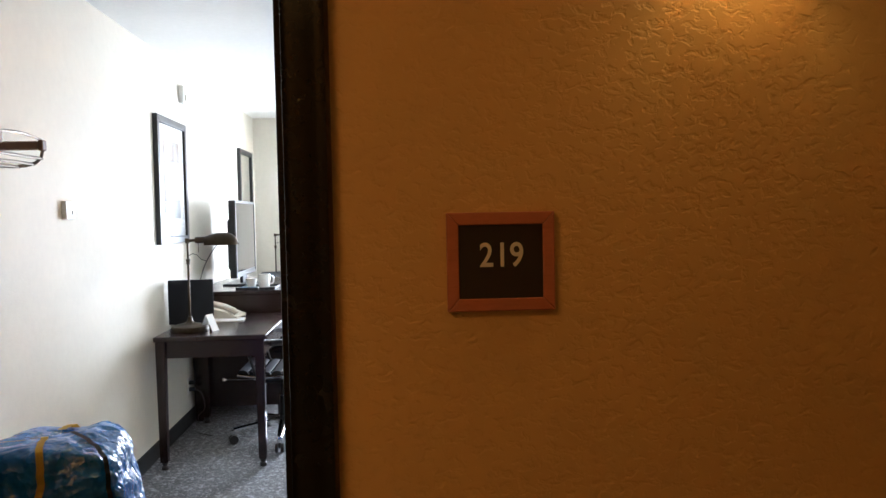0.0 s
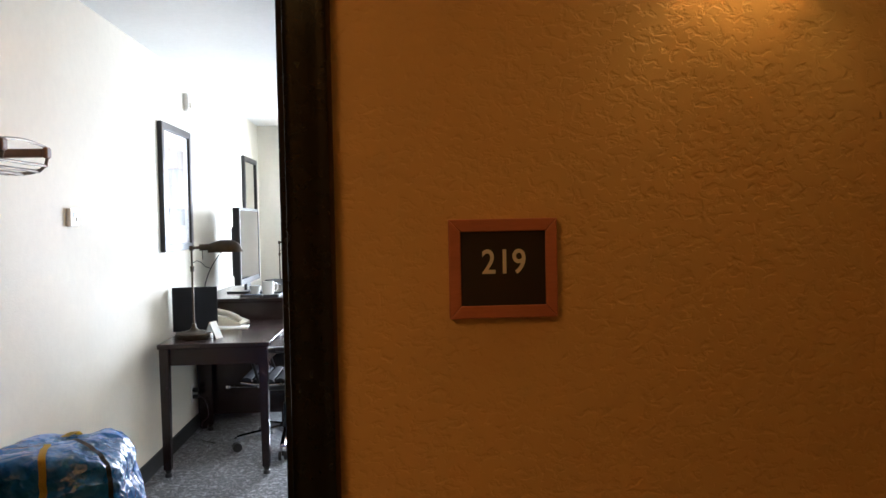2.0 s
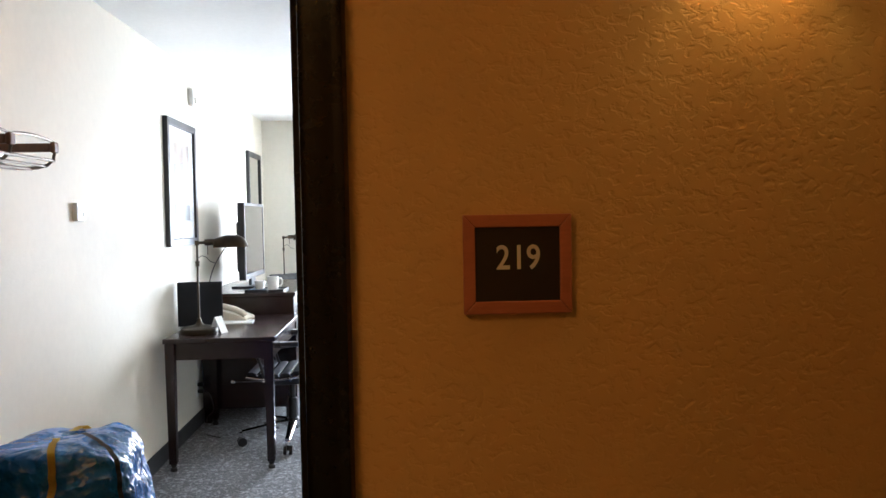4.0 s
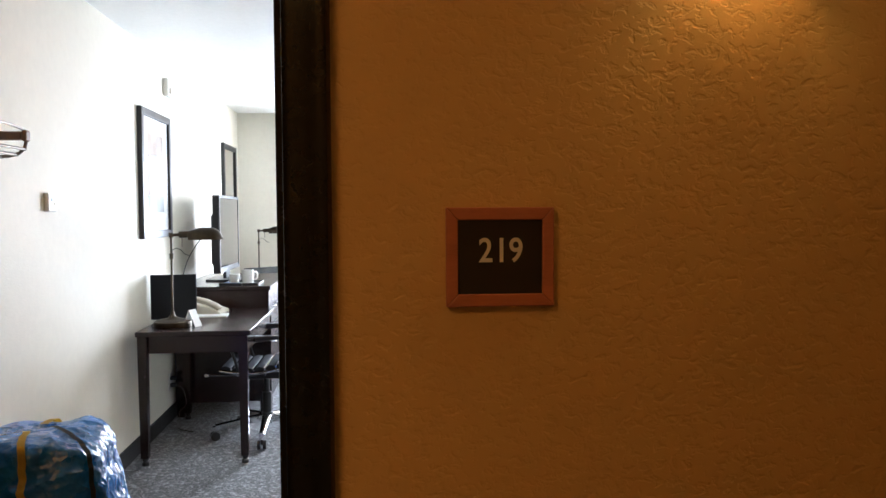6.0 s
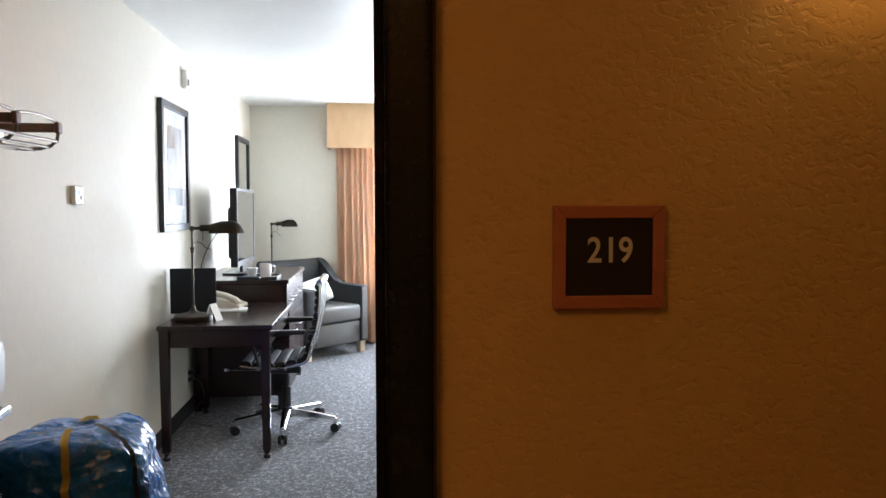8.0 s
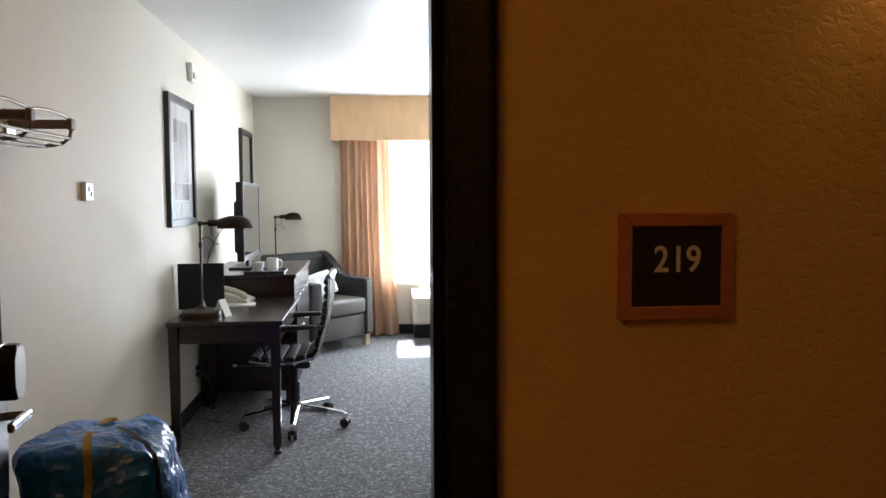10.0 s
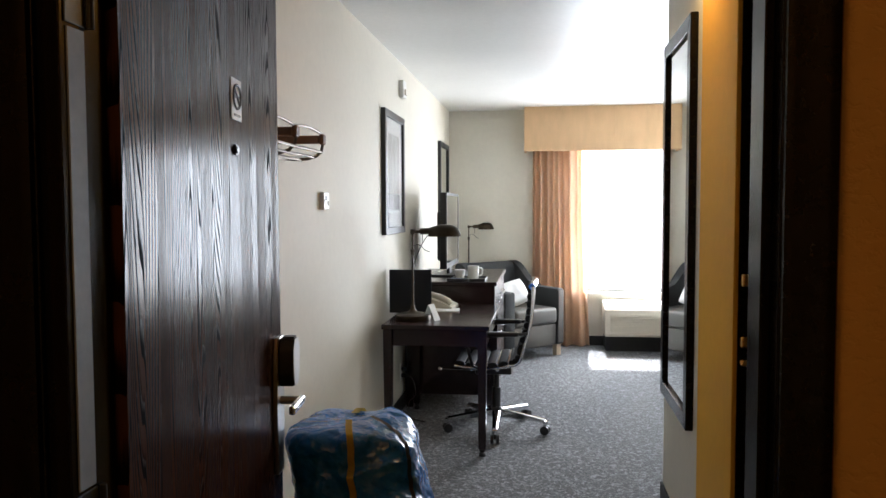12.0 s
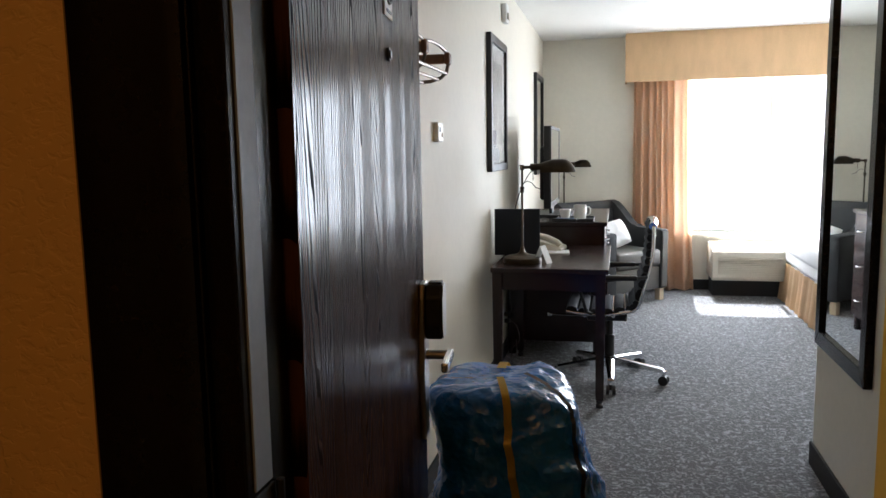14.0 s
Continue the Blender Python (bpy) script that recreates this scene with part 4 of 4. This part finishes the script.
def bed_parts():
    bm = bmesh.new()
    L, W, rows = 2.1, 1.5, []
    pts = []
    N = 90
    for k in range(N + 1):
        s = k / N * (W + L)
        x, y = (0, W - s) if s < W else (s - W, 0)
        off = 0.008 * math.sin(s * 38) + 0.006 * math.sin(s * 17)
        pts.append((x, y, off, s < W))
    for z, flare in ((0.0, 0.03), (0.17, 0.012), (0.34, 0.0)):
        rows.append([bm.verts.new((x - (off + flare if sd else 0), y - (0 if sd else off + flare), z + 0.004)) for x, y, off, sd in pts])
    for A, B in zip(rows, rows[1:]):
        for k in range(N):
            bm.faces.new((A[k], A[k + 1], B[k + 1], B[k]))
    bmesh.ops.solidify(bm, geom=bm.faces[:], thickness=0.003)
    part("bed_skirt", bm, "gold_cloth", bed, "pleated gold bed skirt", True)
    part("box_spring", box(0.02, L, 0.02, W, 0.05, 0.33, 0.02), "linen", bed)
    part("mattress", box(0.0, L, 0.0, W, 0.335, 0.56, 0.05, None, 4), "linen", bed, "white mattress", True)
    part("duvet", box(-0.03, L - 0.4, -0.03, W + 0.03, 0.44, 0.62, 0.05, None, 4), "linen", bed, "white duvet", True)


bed_parts()

# ---- things on the walls ----
pic = thing("framed_picture", I(XL, 4.76, 1.255), "black framed grey print with wide white mount", "picture")


def picture_parts():
    W, Hh = 0.64, 0.79
    part("picture_frame", frame_ring(0, W, 0, Hh, 0, 0.03, 0.045), "black", pic)
    part("mount", box(0.004, 0.014, 0.04, W - 0.04, 0.04, Hh - 0.04), "mat_board", pic, "white mount board")
    art = part("print", box(0.014, 0.0155, 0.15, W - 0.15, 0.16, Hh - 0.14), "print", pic, "grey misty print")
    part("glazing", box(0.017, 0.019, 0.045, W - 0.045, 0.045, Hh - 0.045), "glass", pic).visible_shadow = False


def print_mat():
    """A grey misty picture, dark at the foot."""
    m = bpy.data.materials.new("print")
    m.use_nodes = True
    n, l = m.node_tree.nodes, m.node_tree.links
    tc = n.new("ShaderNodeTexCoord")
    mp = n.new("ShaderNodeMapping")
    mp.inputs["Scale"].default_value = (1, 3.5, 2.6)
    no = n.new("ShaderNodeTexNoise")
    no.inputs["Scale"].default_value, no.inputs["Detail"].default_value = 1.6, 5
    l.new(tc.outputs["Object"], mp.inputs[0]), l.new(mp.outputs[0], no.inputs[0])
    r = n.new("ShaderNodeValToRGB")
    e = r.color_ramp.elements
    e[0].position, e[1].position = 0.35, 0.68
    e[0].color, e[1].color = (0.07, 0.062, 0.06, 1), (0.42, 0.41, 0.40, 1)
    l.new(no.outputs["Fac"], r.inputs[0]), l.new(r.outputs[0], n["Principled BSDF"].inputs["Base Color"])
    n["Principled BSDF"].inputs["Roughness"].default_value = 0.5
    return m


M["print"] = print_mat()
picture_parts()

mir = thing("wall_mirror", I(XL, 7.22, 1.16), "black framed wall mirror above the dresser", "mirror")
part("mirror_frame", frame_ring(0, 0.62, 0, 0.90, 0, 0.03, 0.045), "black", mir)
part("mirror_glass", box(0.004, 0.016, 0.043, 0.577, 0.043, 0.857), "mirror", mir, "silvered glass")
tall = thing("tall_mirror", I(HX, 3.13, 0.56), "tall black framed mirror on the hall wall", "mirror")
part("mirror_frame", frame_ring(0, 0.65, 0, 1.59, -0.03, 0, 0.06), "frame", tall, "wide black frame")
part("mirror_glass", box(-0.016, -0.004, 0.058, 0.592, 0.058, 1.532), "mirror", tall, "silvered glass")

thermo = thing("thermostat", I(XL, 3.47, 1.455), "white wall thermostat with small dark display", "thermostat")
part("body", box(0, 0.022, 0, 0.085, -0.04, 0.04, 0.005), "white", thermo)
part("display", box(0.022, 0.0235, 0.02, 0.045, 0.0, 0.022), "sign_black", thermo, "dark display")
part("switch", box(0.022, 0.026, 0.055, 0.068, -0.02, 0.0, 0.001), "beige", thermo)
det = thing("wall_sounder", I(XL, 5.40, 2.25), "white alarm sounder high on the wall", "alarm")
part("body", box(0, 0.035, -0.055, 0.055, -0.06, 0.06, 0.008), "white", det)
part("lens", box(0.035, 0.045, -0.03, 0.03, -0.04, 0.0, 0.004), "beige", det, "pale lens")

rack = thing("hat_rack", I(XL, 2.57, 1.672), "wooden wall rack with wire basket rails", "coat rack")


def rack_parts():
    for y in (-0.30, 0.0, 0.30):
        arm = part("arm", box(0.008, 0.19, y - 0.014, y + 0.014, -0.015, 0.015, 0.006), "brown_wood", rack, "brown wooden bracket arm")
        part("end_block", box(0.19, 0.208, y - 0.020, y + 0.019, -0.020, 0.020, 0.008, None, 3), "brown_wood", arm, "rounded wooden end block")
        part("wall_plate", box(0, 0.008, y - 0.03, y + 0.03, -0.05, 0.05, 0.002), "steel", arm, "steel wall plate")
        basket = [(0.199, y, -0.020), (0.194, y, -0.042), (0.175, y, -0.060), (0.14, y, -0.070), (0.09, y, -0.072), (0.04, y, -0.066), (0.004, y, -0.048)]
        part("basket_bow", tube(basket, 0.006, None, 8), "rack_metal", arm, "dull nickel curved wire", True)
    # front rail, bowed up between the arms, and the wires of the basket below
    pts = [(0.196, -0.30 + 0.05 * k, 0.019 + 0.010 * abs(math.sin(k * math.pi / 6))) for k in range(13)]
    part("front_rail", tube(pts, 0.005, None, 8), "rack_metal", rack, "dull nickel front rail", True)
    for x, z in ((0.192, -0.045), (0.165, -0.064), (0.115, -0.073), (0.06, -0.071)):
        part("basket_wire", tube([(x, -0.31, z), (x, 0.0, z - 0.002), (x, 0.31, z)], 0.0055, None, 8), "rack_metal", rack, "dull nickel basket wire", True)


rack_parts()

# ---- blue bag on the carpet ----
bag = thing("shopping_bag", pose(-0.85, 2.265, 0, 0, 0, 6), "bulging glossy blue woven plastic bag", "bag")


def bag_point(th, v):
    """A bulging boxy sack: th round it, v from 0 at the floor to 1 at the crown."""
    c, s = math.cos(th), math.sin(th)
    k = (abs(c) ** 3.6 + abs(s) ** 3.6) ** (-1 / 3.6)
    if v < 0.72:
        q = v / 0.72
        r, z = 0.97 + 0.05 * math.sin(q * 2.4) - 0.22 * q ** 1.8, 0.70 * q
    else:
        q = (v - 0.72) / 0.28
        r, z = (1 - q ** 4.0) ** 0.45 * 0.785, 0.70 + 0.10 * math.sin(q * math.pi / 2) ** 0.9
    x, y = (0.236 if c > 0 else 0.212) * r * k * c - 0.082 * (z / 0.8) ** 1.5, 0.225 * r * k * s + 0.05 * z
    p = Vector((x, y, z))
    w = p + 0.05 * Vector((noise.noise(p * 5), noise.noise(p * 5 + Vector((9, 2, 1))), noise.noise(p * 5 + Vector((4, 8, 3)))))
    f = 0.026 * noise.noise(p * 5 + Vector((3, 1, 7))) + 0.032 * (0.3 - min(0.5, abs(noise.noise(Vector((w.x * 4, w.y * 4, w.z * 11)))))) + 0.013 * (0.4 - abs(noise.noise(w * 16))) + 0.003 * noise.noise(p * 45)
    n = Vector((x, y, 0.25 * (z - 0.3))).normalized() if x or y else Vector((0, 0, 1))
    return p + n * f * (0.4 + 0.6 * min(1, v * 6)) * (1 if v < 0.995 else 0)


def bag_parts():
    bm = bmesh.new()
    nu, nv = 180, 90
    rows = [[bm.verts.new(bag_point(k * math.tau / nu, j / nv)) for k in range(nu)] for j in range(nv)]
    top = bm.verts.new((-0.085, 0.04, 0.803))
    for A, B in zip(rows, rows[1:]):
        for k in range(nu):
            bm.faces.new((A[k], A[(k + 1) % nu], B[(k + 1) % nu], B[k]))
    for k in range(nu):
        bm.faces.new((rows[-1][k], rows[-1][(k + 1) % nu], top))
    bm.faces.new(rows[0])
    body = part("sack", bm, "blue", bag, "", True)

    def band(th0, material, name, w, label):
        bm = bmesh.new()
        A, B = [], []
        path = [(th0, j / 160 * 0.99) for j in range(161)]
        for th, v in path:
            th = th - 0.30 * (1 - v)
            p = bag_point(th, v)
            out = Vector((p.x, p.y, 0.0 if v < 0.7 else 0.4 * (v - 0.7))).normalized()
            side = Vector((-math.sin(th), math.cos(th), 0)) * w
            o = out * 0.007 + Vector((0, 0, 0.005 if v > 0.72 else 0))
            A.append(bm.verts.new(p + o - side)), B.append(bm.verts.new(p + o + side))
        for i in range(160):
            bm.faces.new((A[i], A[i + 1], B[i + 1], B[i]))
        bmesh.ops.solidify(bm, geom=bm.faces[:], thickness=0.003)
        part(name, bm, material, bag, label, True)
    band(radians(281), "yellow", "yellow_strap", 0.009, "yellow webbing strap")
    band(radians(322), "strap", "black_strap", 0.007, "thin black strap")
    band(radians(90), "yellow", "yellow_strap", 0.012, "yellow webbing strap")
    part("tag", box(0.092, 0.096, 0.10, 0.17, 0.66, 0.75, 0.001), "beige", bag, "pale paper tag")


bag_parts()
# ---- bathroom glimpsed through its doorway ----
bframe = thing("door_2", I(HX, 1.80, 0), "dark bathroom door frame beside the hall", "door frame", "", "structure")
part("jamb", box(0.0, 0.12, 0.68, 0.70, 0, 2.06, 0.002), "frame", bframe)
part("casing", box(-0.014, 0.0, 0.685, 0.765, 0, 2.10, 0.003), "ochre", bframe, "ochre painted casing")
part("jamb", box(-0.012, 0.12, 0.0, 0.02, 0, 2.06, 0.002), "frame", bframe)
# bands added on the jamb for the golden marks beyond the doorway
for z0, z1 in ((1.185, 1.225), (1.005, 1.04), (0.952, 0.972)):
    part("brass_band", box(0.004, 0.118, 0.655, 0.68, z0, z1, 0.006), "brass", bframe, "polished brass band across the jamb")
shelf = thing("towel_shelf", I(0.95, 3.70, 0), "brass towel rails on the bathroom wall", "shelf")
for z in (0.85, 1.0, 1.2):
    part("rail", tube([(-0.5, -0.03, z), (-0.5, -0.16, z), (0.4, -0.16, z), (0.4, -0.03, z), (0.4, 0.02, z)], 0.009), "brass", shelf, "brass rail", True)

# ---- trim rings of the added, unseen ceiling lamps of hall and corridor ----
def added_ceiling_lamp(name, x, y, r, label):
    ob = thing(name, I(x, y, ZC), label, "ceiling lamp")
    part("trim_ring", lathe([(r, 0), (r + 0.025, -0.002), (r + 0.025, -0.010), (r, -0.014), (r - 0.004, -0.004), (r - 0.004, 0)], None, 32), "bronze", ob, "bronze trim ring", True)
    return ob


added_ceiling_lamp("added_downlight", 0.06, 2.90, 0.06, "small bronze trim ring of the added hall fill lamp")
added_ceiling_lamp("added_downlight", -0.95, -0.2, 0.3, "bronze trim ring of the added, unseen corridor ceiling lamp")
